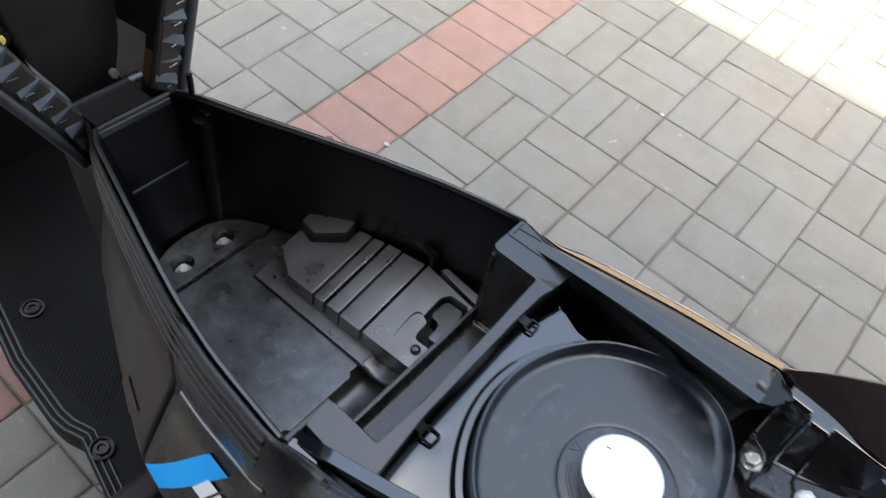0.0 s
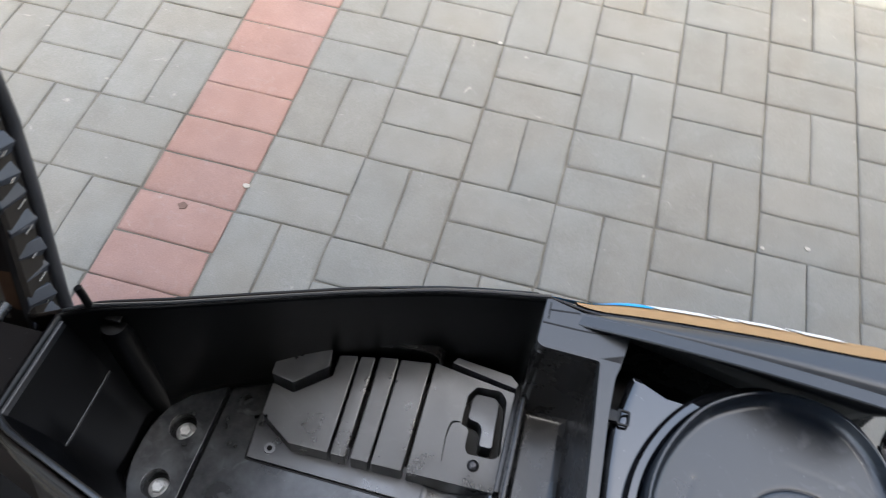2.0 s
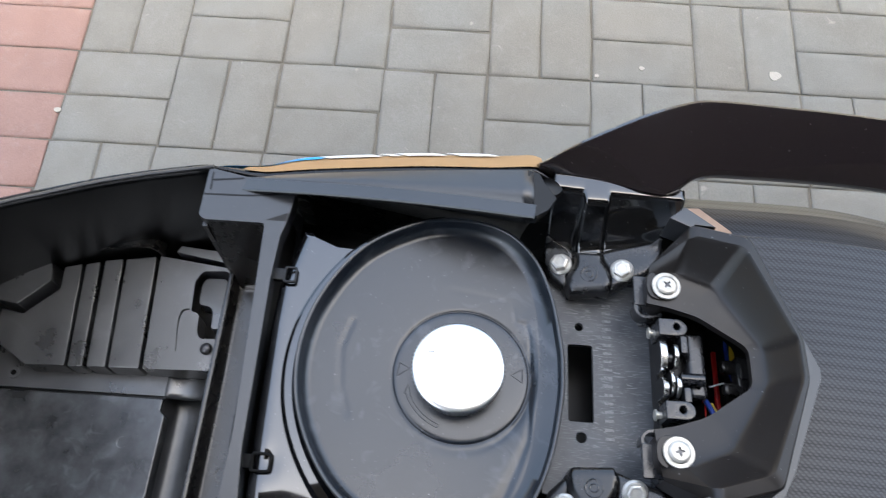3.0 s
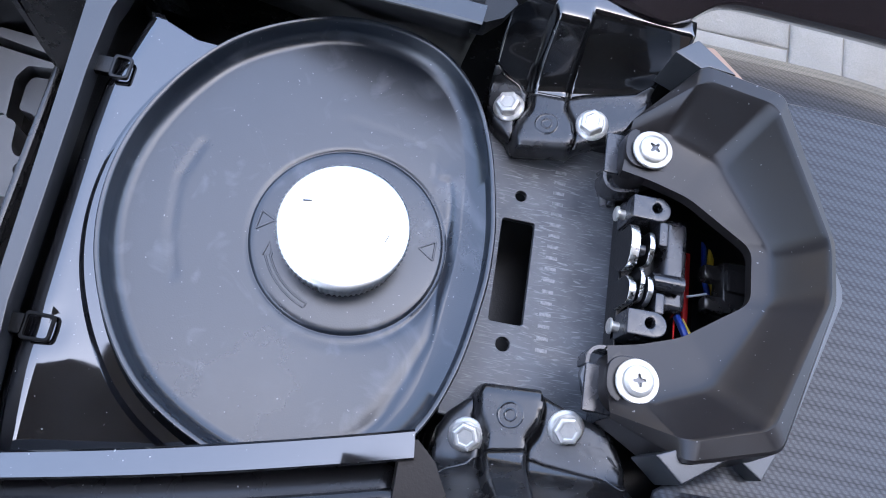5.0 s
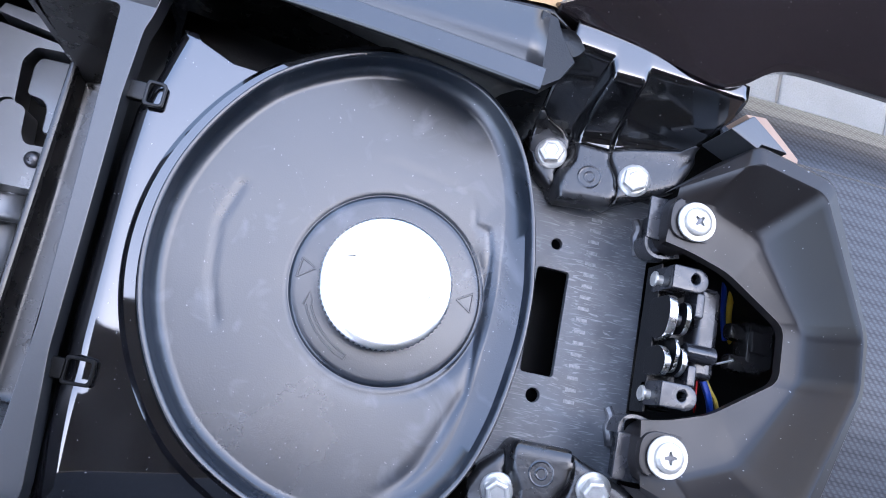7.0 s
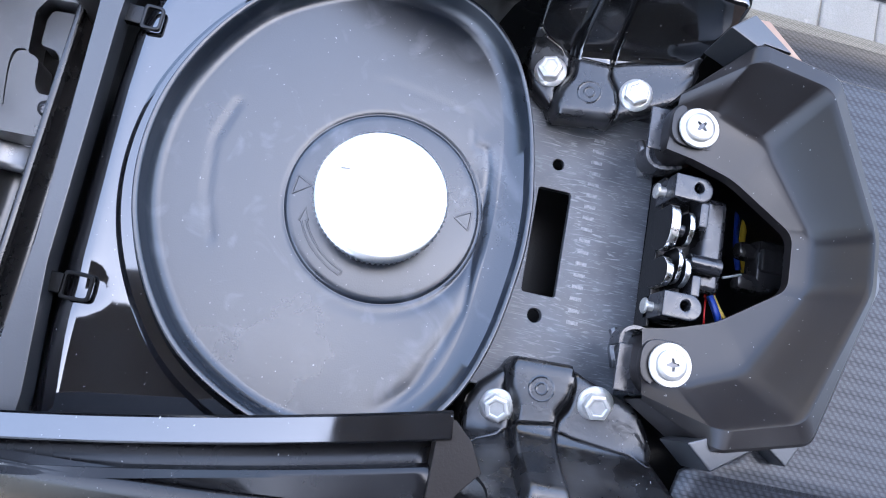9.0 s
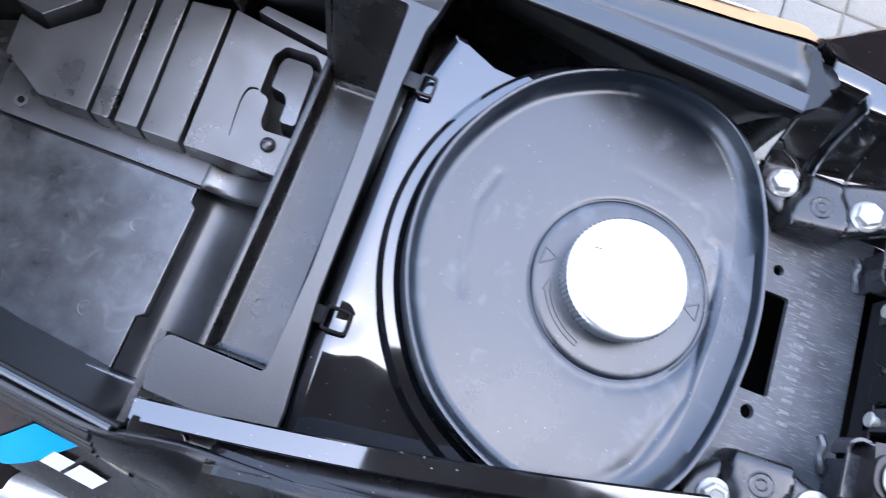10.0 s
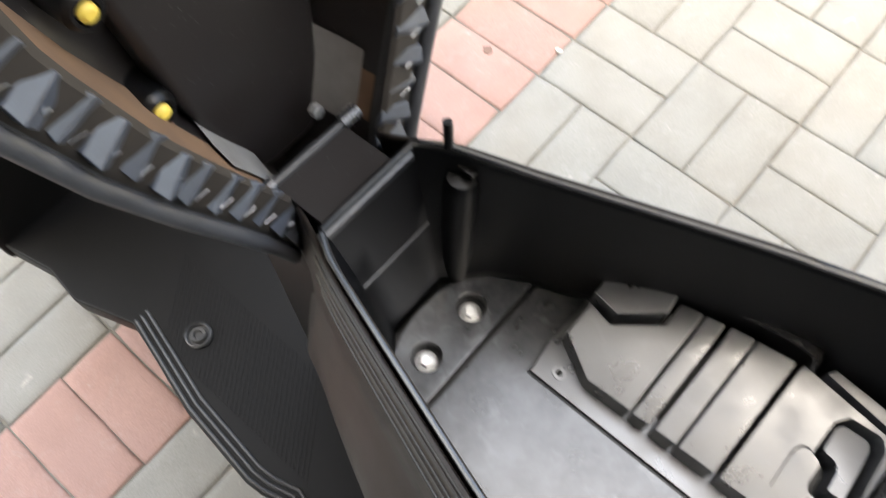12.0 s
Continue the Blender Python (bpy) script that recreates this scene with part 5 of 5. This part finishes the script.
for sign in (1, -1):
    side = part("side_cover", cover_patch(0.474, 0.9, 0.0, 1.0, sign, nx=36, nv=24), SIDE, scooter, "gloss black side cover with blue, gold and white decals", angle=60)
    fore = part("front_panel", cover_patch(0.2, 0.4725, 0.0, 1.0, sign, nx=24, nv=24), PANEL, side, "satin brown-black front panel of the cover", angle=60)
    fm = fore.modifiers.new("wall", "SOLIDIFY")
    fm.thickness, fm.offset = 0.003, 0
    part("panel_slot", cover_patch(0.392, 0.436, 0.52, 0.62, sign, 0.0026, 8, 5, skew=-0.02), WALL, fore, "dark slot in the front panel", angle=60)
    sm = side.modifiers.new("wall", "SOLIDIFY")
    sm.thickness, sm.offset = 0.003, 0
    ridge = [cover_point(x, 0.29 - 0.06 * (x - 0.484) / 0.13, sign, 0.0008) for x in np.linspace(0.484, 0.614, 16)]
    part("cover_ridge", tube(ridge, 0.0026, 10), GLOSS, side, "glossy raised ridge along the side cover", angle=60)
    for v, r in ((0.055, 0.0042), (0.118, 0.0036)):
        swell_line = [cover_point(x, v, sign, -0.0006) for x in np.linspace(0.235, 0.60, 30)]
        part("panel_ridge", tube(swell_line, r, 10), PANEL, fore, "long raised ridge below the rim", angle=60)
    # near-black beads draw the shade of the creases between the ridges
    for v in (0.022, 0.09, 0.148):
        crease = [cover_point(x, v, sign, 0.0008) for x in np.linspace(0.24, 0.60, 30)]
        part("crease_shade", tube(crease, 0.0016, 8), WALL, side, "near-black bead as the shade of a crease below the rim", angle=60)
    part("decal", cover_patch(0.541, 0.569, 0.345, 0.6, sign, 0.0026, skew=-0.064), BLUE, side, "bright blue stripe", angle=60)
    if sign < 0:
        for a, w in ((0.553, 0.014), (0.570, 0.02)):
            part("decal", cover_patch(a, a + w, 0.40, 0.46, sign, 0.0028, 6, 5, skew=-0.012), WHITE, side, "plain white bar", angle=60)
    if sign > 0:
        part("decal", cover_patch(0.632, 0.858, 0.012, 0.16, sign, 0.0026, 44, 20), GOLD, side, "tan gold painted flank", angle=60)
        part("decal", cover_patch(0.603, 0.69, 0.12, 0.2, sign, 0.0034, skew=0.012), BLUE, side, "bright blue stripe", angle=60)
        part("decal", cover_patch(0.535, 0.578, 0.1, 0.22, sign, 0.003, skew=0.012), BLUE, side, "bright blue patch", angle=60)
        for a, w in ((0.697, 0.043), (0.748, 0.007), (0.760, 0.03), (0.80, 0.028)):
            part("decal", cover_patch(a, a + w, 0.118, 0.185, sign, 0.0036, 8, 8, skew=-0.012), WHITE, side, "plain white bar", angle=60)

# carbon-look tail behind the horseshoe cover
TAIL = [(0.0, 0.8032, 1.006), (0.012, 0.8032, 1.002), (0.03, 0.8024, 1.0), (0.05, 0.8015, 0.985), (0.078, 0.8010, 0.97), (0.088, 0.8016, 0.965), (0.0945, 0.8014, 0.955), (0.0965, 0.7992, 0.952), (0.108, 0.796, 0.95), (0.122, 0.79, 0.95), (0.135, 0.78, 0.95), (0.144, 0.765, 0.95), (0.148, 0.745, 0.95), (0.149, 0.71, 0.95)]
rows = []
for y, z, x0 in [(-y, z, x0) for y, z, x0 in reversed(TAIL[1:])] + TAIL:
    rows.append([(x, y * (1 - 0.3 * max(0.0, (x - 1.05) / 0.2) ** 2), z - 0.05 * max(0.0, (x - 1.02) / 0.23) ** 2) for x in np.linspace(x0, 1.25, 18)])
tail_panel = part("tail_panel", loft(rows, closed=False), CARBON, scooter, "dark carbon-weave patterned tail panel", angle=14)
tm = tail_panel.modifiers.new("wall", "SOLIDIFY")
tm.thickness, tm.offset = 0.003, -1
for sign in (1, -1):
    bm = prism([(0.938, 0.0917), (0.949, 0.1010), (0.9690, 0.0884), (0.9545, 0.0884), (0.9525, 0.0858)], 0.80, lambda x, y: 0.8255 - max(0, x - 0.945) * 0.12, 0.0008)
    if sign < 0:
        bmesh.ops.translate(bm, vec=(0.002, -0.0075, 0.0), verts=bm.verts)
    part("tail_shoulder", bm if sign > 0 else flip(bm), TRIM, scooter, "dark grey shoulder piece of the tail")
    bm = prism([(0.9515, 0.1068), (0.9624, 0.1080), (0.985, 0.0945), (0.9845, 0.0905), (0.9715, 0.0905)], 0.795, lambda x, y: 0.8135 - max(0, x - 0.96) * 0.25, 0.0008)
    if sign > 0:
        part("tail_trim", bm, TAN, scooter, "tan painted trim piece beside the tail")
    else:
        bm.free()
point = [(0.9805, 0.0795), (1.0120, 0.0125), (1.0120, -0.0125), (0.9805, -0.0795), (0.990, -0.086), (1.003, -0.064), (1.0300, -0.003), (1.0300, 0.003), (1.003, 0.064), (0.990, 0.086)]
part("tail_point", prism(point, 0.795, lambda x, y: 0.8115 - max(0, x - 1.0) * 0.18, 0.0008), TRIM, scooter, "plain dark grey point behind the cover")

# added near-black sheets stand in for the shaded gap beside the tail
for sign in (1, -1):
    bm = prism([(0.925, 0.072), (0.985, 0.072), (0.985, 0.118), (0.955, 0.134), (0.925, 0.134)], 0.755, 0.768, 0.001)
    part("tail_shade_sheet", bm if sign > 0 else flip(bm), WALL, scooter, "near-black sheet added as shade between grab rail and tail")

# footboard and lower body
edge = [(-0.34, 0.225), (-0.235, 0.2), (-0.175, 0.205), (-0.0885, 0.175), (0.053, 0.2055), (0.17, 0.215), (0.195, 0.2125), (0.226, 0.2025), (0.333, 0.2275), (0.385, 0.235), (0.43, 0.2)]
pts = edge + [(x, -y) for x, y in reversed(edge)]
board = part("footboard", prism(pts, 0.175, 0.22, 0.004), BOARD, scooter, "matte black plastic footboard with edge ribs")
for sign in (1, -1):
    for k in range(3):
        part("edge_rib", tube([(x, sign * (y - 0.006 - 0.009 * k), 0.2205) for x, y in edge[3:10]], 0.0024, 8), RIB, board)
    for k in range(36):
        x = -0.115 + 0.0075 * k
        part("tread_rib", tube([(x, sign * 0.062, 0.2202), (x + 0.08, sign * 0.168, 0.2202)], 0.0004, 4), BOARD, board)
    for c in ((-0.011, 0.129), (0.258, 0.188)):
        part("footboard_screw", lathe([(0.0175, 0.0), (0.0175, 0.005), (0.0155, 0.0055), (0.0145, 0.005), (0.0145, -0.0004), (0.0105, -0.0004), (0.0105, 0.006), (0.0095, 0.0068), (0.006, 0.0066), (0.0045, 0.003), (0.0, 0.003)], 28, (c[0], sign * c[1], 0.2205)), RIB, board)
part("lower_body", prism([(0.26, -0.05), (0.62, -0.14), (0.95, -0.09), (0.95, 0.09), (0.62, 0.14), (0.26, 0.05)], 0.3, 0.48, 0.02), WALL, scooter, "black lower body round the engine")
part("leg_panel", prism([(0.13, -0.055), (0.235, -0.06), (0.235, 0.06), (0.13, 0.055)], 0.22, 0.66, 0.012), BOARD, scooter, "matte black panel below the seat hinge")
part("engine_case", prism(rounded([(0.5, -0.17), (0.62, -0.17), (0.62, -0.08), (0.5, -0.08)], 0.02), 0.2, 0.42, 0.015), ALLOY, scooter, "grey cast alloy engine case")
peg_arm = moved(prism(rounded([(0.405, 0.39), (0.435, 0.475), (0.472, 0.478), (0.490, 0.43), (0.482, 0.37)], 0.012, 4), -0.246, -0.17, 0.006), Matrix(((1, 0, 0, 0), (0, 0, 1, 0), (0, 1, 0, 0), (0, 0, 0, 1))))
arm = part("peg_arm", peg_arm, PANEL, scooter, "dark bracket that carries the passenger footpeg")
part("passenger_peg", moved(lathe([(0.0, 0.0), (0.011, 0.0), (0.0125, 0.006), (0.0125, 0.075), (0.009, 0.082), (0.0, 0.083)], 18), pose(0.468, -0.2415, 0.4575, 0, 93)), BRIGHT_ZINC, arm, "pale alloy passenger footpeg, folded")
part("stand_lever", join(tube(spline([(0.40, -0.19, 0.262), (0.392, -0.222, 0.268), (0.382, -0.236, 0.272), (0.372, -0.241, 0.272)], 4), 0.006, 10)), BRIGHT_ZINC, scooter, "bright steel lever under the footboard edge")
part("front_leg_shield", prism([(-0.34, -0.225), (-0.31, -0.225), (-0.31, 0.225), (-0.34, 0.225)], 0.18, 0.92, 0.008), BOARD, scooter, "black inner leg shield")


def wheel(x):
    k = 0.88
    prof = [(0.20, -0.05), (0.235, -0.058), (0.268, -0.045), (0.28, -0.018), (0.28, 0.018), (0.268, 0.045), (0.235, 0.058), (0.20, 0.05)]
    rings = [[(x + k * r * math.cos(2 * math.pi * i / 48), y, 0.244 + k * r * math.sin(2 * math.pi * i / 48)) for i in range(48)] for r, y in prof]
    w = part("wheel", loft(rings + [rings[0]], True), TYRE, scooter, "scooter wheel with a black tyre")
    prof = [(0.03, -0.02), (0.19, -0.03), (0.2, -0.049), (0.2, 0.049), (0.19, 0.03), (0.03, 0.02)]
    rings = [[(x + k * r * math.cos(2 * math.pi * i / 48), y, 0.244 + k * r * math.sin(2 * math.pi * i / 48)) for i in range(48)] for r, y in prof]
    part("rim", loft(rings + [rings[0]], True), ALLOY, w)


wheel(0.88)
wheel(-0.61)

# raised seat, hinged at the front of the tub
SEAT_W = [(0.61, 0.03), (0.62, 0.045), (0.66, 0.06), (0.68, 0.066), (0.74, 0.09), (0.78, 0.107), (0.84, 0.129), (0.91, 0.147), (1.01, 0.155), (1.11, 0.15), (1.21, 0.12), (1.255, 0.08), (1.265, 0.04)]


def seat_ring(x, grow):
    zs = np.concatenate((np.linspace(0.61, 0.70, 6), np.linspace(0.73, 1.2, 18), np.linspace(1.22, 1.265, 5)))
    half = [(x, lerp_table(SEAT_W, z) + grow, 0.96 + (z - 0.96) * (1 + grow * 2)) for z in zs]
    return half + [(px_, -py_, pz_) for px_, py_, pz_ in reversed(half)]


cushion = loft([seat_ring(0.186, -0.030), seat_ring(0.193, -0.026), seat_ring(0.194, -0.003), seat_ring(0.188, 0.002), seat_ring(0.165, 0.004), seat_ring(0.12, 0.0), seat_ring(0.09, -0.012), seat_ring(0.075, -0.035)], True, False, True)
seat = part("seat", cushion, VINYL, scooter, "black vinyl scooter seat, raised upright on its front hinge", angle=50)
seat.matrix_basis = Matrix.Translation((0.17, 0.0, 0.7)) @ Matrix.Rotation(radians(2), 4, "X") @ Matrix.Rotation(radians(-5), 4, "Y") @ Matrix.Translation((-0.17, 0.0, -0.7))
part("seat_pan", loft([seat_ring(0.189, -0.027), seat_ring(0.150, -0.030), seat_ring(0.115, -0.036), seat_ring(0.105, -0.05)], True, False, True), COVER, seat, "black plastic underside of the seat", angle=40)
pan_box = rounded([(0.668, -0.022), (0.68, -0.04), (0.78, -0.058), (0.93, -0.068), (1.08, -0.06), (1.08, 0.06), (0.93, 0.068), (0.78, 0.058), (0.68, 0.04), (0.668, 0.022)], 0.02, 4)
bm = prism(pan_box, 0.0, 0.03, 0.008, 3)
moved(bm, Matrix(((0, 0, 1, 0.103), (0, 1, 0, 0), (1, 0, 0, 0), (0, 0, 0, 1))))
part("pan_box", bm, COVER, seat, "black moulded box under the seat")
for sign in (1, -1):
    strip = [(z, sign * (lerp_table(SEAT_W, z) - 0.036), sign * 0.056) for z in np.linspace(0.70, 1.1, 12)]
    rows = [[(0.182, a * 1.06, z), (0.150, a * 1.0, z), (0.118, a * 0.94, z)] for z, a, b in strip[:8 if sign < 0 else 2]]
    part("foam_edge", loft(rows, closed=False), FOAM, seat, "tan foam showing inside the seat edge")
    rows = [[(0.1945 + d, sign * (lerp_table(SEAT_W, z) - g), z) for d, g in ((0.0, 0.038), (0.0025, 0.034), (0.0025, 0.012), (0.0, 0.006))] for z in np.linspace(0.66, 1.08, 24)]
    part("cover_hem", loft(rows, closed=False), BACKING, seat, "brown backing of the folded seat cover")
    for k in range(17):
        z = 0.69 + 0.0215 * k
        w = lerp_table(SEAT_W, z)
        slope = math.degrees(math.atan2(lerp_table(SEAT_W, z + 0.02) - lerp_table(SEAT_W, z - 0.02), 0.04))
        wedge = loft([[(0.0, 0.0, -0.0095), (0.0, 0.024, -0.0095), (0.0035, 0.024, -0.0095), (0.0015, 0.0, -0.0095)],
                      [(0.0, 0.0, 0.0), (0.0, 0.026, 0.0), (0.009, 0.026, 0.0), (0.005, 0.0, 0.0)],
                      [(0.0, 0.002, 0.009), (0.0, 0.024, 0.0095), (0.005, 0.024, 0.0095), (0.0015, 0.002, 0.009)]], True, True, True)
        pr = random.Random(k * 7 + (sign > 0))
        moved(wedge, pose(0.1925, sign * (w - 0.037 + pr.uniform(-0.002, 0.002)), z + pr.uniform(-0.002, 0.002), sign * (-slope + pr.uniform(-6, 6)), pr.uniform(-6, 6), pr.uniform(-8, 8)) @ Matrix.Diagonal((1.1 + pr.uniform(-0.15, 0.15), sign, 1.05, 1)))
        pl = part("cover_pleat", bevelled(wedge, 0.0022, 3), VINYL_IN, seat, angle=60)
        st = box((0.1995, sign * (w - 0.014), z + 0.0115), (0.0012, 0.010, 0.0013), 0.0003, pose(0, 0, 0, sign * 25 - sign * slope))
        part("staple", st, CHROME, pl)
    for z, y in ((0.686, 0.0637), (0.823, 0.083), (0.877, 0.081)) if sign > 0 else ((0.6795, 0.0543), (0.789, 0.0692), (0.871, 0.0727)):
        bm = moved(lathe([(0.0, 0.0), (0.013, 0.0), (0.012, 0.03), (0.009, 0.034), (0.007, 0.034), (0.0065, 0.026), (0.0, 0.026)], 18), pose(0.105, sign * y, z, 0, 90))
        bumper = part("bumper", bm, WALL, seat, "hollow black rubber seat bumper")
        part("bumper_tip", moved(lathe([(0.0, 0.0), (0.0062, 0.0), (0.0055, 0.009), (0.003, 0.011), (0.0, 0.011)], 12), pose(0.1305, sign * y, z, 0, 90)), YELLOW, bumper, "yellow bumper insert")
    rows = [[(x, sign * (lerp_table(SEAT_W, z) + g), 0.96 + (z - 0.96) * (1 + g * 2)) for x, g in ((0.172, -0.0305), (0.15, -0.0325), (0.115, -0.0385), (0.1085, -0.047))] for z in np.linspace(0.675, 0.738, 8)]
    part("pan_liner", loft(rows, closed=False), FELT, seat, "pale grey felt liner in the seat pan", angle=60)

for sign in (1, -1):
    line = [(0.196, sign * (lerp_table(SEAT_W, z) + 0.001), z) for z in np.linspace(0.66, 1.2, 40)]
    part("seat_edge", tube(line, 0.0058, 12, up=(1, 0, 0)), VINYL, seat, "rolled black vinyl edge of the seat")

# hinge
HY = -0.012
hinge = part("seat_hinge", box((0.203, HY, 0.716), (0.05, 0.066, 0.004), 0.001, pose(0, 0, 0, 0, -4)), COVER, scooter, "black hinge plate between seat and tub")
for y in (-0.045, 0.03):
    nut = prism([(0.0055 * math.cos(radians(60 * i)), 0.0055 * math.sin(radians(60 * i))) for i in range(6)], 0.0, 0.007, 0.0006, 1)
    part("hinge_nut", moved(nut, pose(0.150, HY + y, 0.712, 0, 80)), ALLOY, hinge, "grey steel hinge nut", angle=14)
part("hinge_bar", box((0.2305, HY, 0.719), (0.006, 0.09, 0.008), 0.0015), TRIM, hinge)
part("hinge_bar", box((0.177, HY, 0.717), (0.005, 0.07, 0.006), 0.0015), TRIM, hinge)
for sign in (1, -1):
    part("hinge_knuckle", moved(lathe([(0.0, -0.008), (0.006, -0.008), (0.006, 0.008), (0.0, 0.008)], 14), pose(0.176, HY + sign * 0.04, 0.716, 90)), STEEL, hinge)

# ---- setting: paving, ground, and unseen walls and roof added for shade and reflections ----
ground = part("ground", prism([(-40, -40), (40, -40), (40, 40), (-40, 40)], -0.2, -0.0045), SAND)
tagged(ground, "sandy ground under the paving", "ground", kind="structure")
# unseen wall under the added roof, there for dark reflections
house = part("wall_unseen_dark", prism([(-0.77, -4.2), (16, -4.2), (16, -3.9), (-0.77, -3.9)], -0.05, 3.6, 0.01), DARK_WALL)
tagged(house, "unseen house wall added and darkened to keep reflections dark", "wall", kind="structure")
# added roof out of view: cuts off the sun and darkens the gloss
porch = part("ceiling_added_shade", prism([(-0.77, -4.2), (16, -4.2), (16, -0.752), (-0.77, -0.752)], 3.6, 3.75, 0.01), TIMBER)
tagged(porch, "unseen dark porch roof added to shade the scooter and darken reflections", "roof", kind="structure")
# added wall out of view; its height sets how much low sky shows
across = part("wall_across", prism([(-16, 5.5), (16, 5.5), (16, 5.8), (-16, 5.8)], -0.05, 3.0, 0.01), PLASTER)
tagged(across, "plain unseen wall added on the far side to limit the low sky", "wall", kind="structure")
pavement = new("pavement")
tagged(pavement, "grey basket-weave concrete paving with a red band", "pavement", kind="structure")


def paver_mesh(long_x, seed):
    """One worn paver: uneven edges, a chamfer that is wider in places, a top that rounds off towards them."""
    rnd = random.Random(seed)
    a, b = (0.2078, 0.1028) if long_x else (0.1028, 0.2078)
    outline = []
    for (x0, y0), (x1, y1), n in (((-1, -1), (1, -1), 4 if long_x else 2), ((1, -1), (1, 1), 2 if long_x else 4), ((1, 1), (-1, 1), 4 if long_x else 2), ((-1, 1), (-1, -1), 2 if long_x else 4)):
        outline += [(x0 + (x1 - x0) * k / n, y0 + (y1 - y0) * k / n) for k in range(n)]
    bm = bmesh.new()
    rings = [[], [], [], []]
    for sx, sy in outline:
        corner = abs(sx) == 1 and abs(sy) == 1
        out, worn = rnd.uniform(-0.0012, 0.0009) - (0.0006 if corner else 0.0), rnd.uniform(0.003, 0.006)
        for ring, inset, z in zip(rings, (0.0, 0.0, worn, worn + 0.011), (-0.05, -rnd.uniform(0.0022, 0.0042), -rnd.uniform(0.0003, 0.0009), rnd.uniform(-0.0002, 0.0003))):
            ring.append(bm.verts.new((sx * a / 2 + (sx * (out - inset) if abs(sx) == 1 else 0), sy * b / 2 + (sy * (out - inset) if abs(sy) == 1 else 0), z)))
    bm.faces.new(rings[3])
    for p, q in zip(rings, rings[1:]):
        for i in range(len(p)):
            k = (i + 1) % len(p)
            bm.faces.new((p[i], p[k], q[k], q[i])).smooth = p is not rings[0]
    bmesh.ops.recalc_face_normals(bm, faces=bm.faces)
    me = bpy.data.meshes.new("paver")
    bm.to_mesh(me)
    bm.free()
    return me


spots = []
for i in range(-24, 34):
    for j in range(-17, 27):
        if i == -1:
            for k in (0, 1):
                spots.append((-0.105, 0.21 * j + 0.0525 + 0.105 * k, True, True))
        elif (i + j) % 2 == 0:
            for k in (0, 1):
                spots.append((0.21 * i + 0.105, 0.21 * j + 0.0525 + 0.105 * k, True, False))
        else:
            for k in (0, 1):
                spots.append((0.21 * i + 0.0525 + 0.105 * k, 0.21 * j + 0.105, False, False))
spots.sort(key=lambda s: math.hypot((s[0] - 0.55) * 0.8, s[1] + 0.2))
shared = {}
for long_x in (True, False):
    for red in (True, False):
        for s in range(10):
            me = paver_mesh(long_x, s + 20 * long_x)
            me.materials.append(RED_PAVER if red else GREY_PAVER)
            shared[(long_x, red, s)] = me
rnd = random.Random(5)
rest = {True: ([], [], []), False: ([], [], [])}
for n, (x, y, long_x, red) in enumerate(spots):
    dz, rx, ry = rnd.uniform(-0.0012, 0.0006), rnd.uniform(-0.25, 0.25), rnd.uniform(-0.25, 0.25)
    drift = 0.031 * min(0.0, y + 0.21) / 1.1
    m = pose(x + drift + rnd.uniform(-0.0008, 0.0008), y + rnd.uniform(-0.0008, 0.0008), dz, rx, ry, rnd.uniform(-0.35, 0.35))
    me = shared[(long_x, red, rnd.randrange(10))]
    if n < 300:
        ob = new("paver", me)
        ob.parent = pavement
        ob.matrix_basis = m
    else:
        vs, fs, soft_ = rest[red]
        soft_ += [p.use_smooth for p in me.polygons]
        base = len(vs)
        vs += [tuple(m @ v.co) for v in me.vertices]
        fs += [tuple(base + i for i in p.vertices) for p in me.polygons]
for red, (vs, fs, soft_) in rest.items():
    me = bpy.data.meshes.new("paving")
    me.from_pydata(vs, [], fs)
    me.polygons.foreach_set("use_smooth", soft_)
    me.materials.append(RED_REST if red else GREY_REST)
    ob = new("paving_rest", me)
    ob.parent = pavement
    tagged(ob, "red concrete pavers" if red else "grey concrete pavers", kind="stuff")


def splat(name, x, y, r, mat, label, seed):
    """A thin irregular spot lying on the paving."""
    rnd_ = random.Random(seed)
    pts = [(x + r * k_ * math.cos(2 * math.pi * i / 14), y + r * 0.8 * k_ * math.sin(2 * math.pi * i / 14)) for i, k_ in enumerate(rnd_.uniform(0.75, 1.1) for _ in range(14))]
    ob = part(name, prism(pts, -0.001, 0.0018), mat)
    tagged(ob, label, "stain", kind="structure")


OIL = paver_material("oil_spot", (0.13, 0.085, 0.07), (0.09, 0.06, 0.05))
CHALK = paver_material("pale_spot", (0.34, 0.33, 0.3), (0.25, 0.245, 0.225))
splat("oil_stain", -0.112, -0.438, 0.011, OIL, "small dark oil spot on a red paver", 3)
splat("pale_stain", -0.006, -0.355, 0.008, CHALK, "pale cement crumb beside the red band", 4)
splat("pale_stain", 0.411, 0.211, 0.006, CHALK, "pale cement crumb in a paving joint", 5)
splat("pale_stain", 1.42, -0.172, 0.014, CHALK, "pale cement crumb on a grey paver", 142)
splat("pale_stain", 1.151, -0.173, 0.006, CHALK, "pale cement crumb on a grey paver", 115)
splat("pale_stain", 1.059, -0.198, 0.005, CHALK, "pale cement crumb on a grey paver", 105)
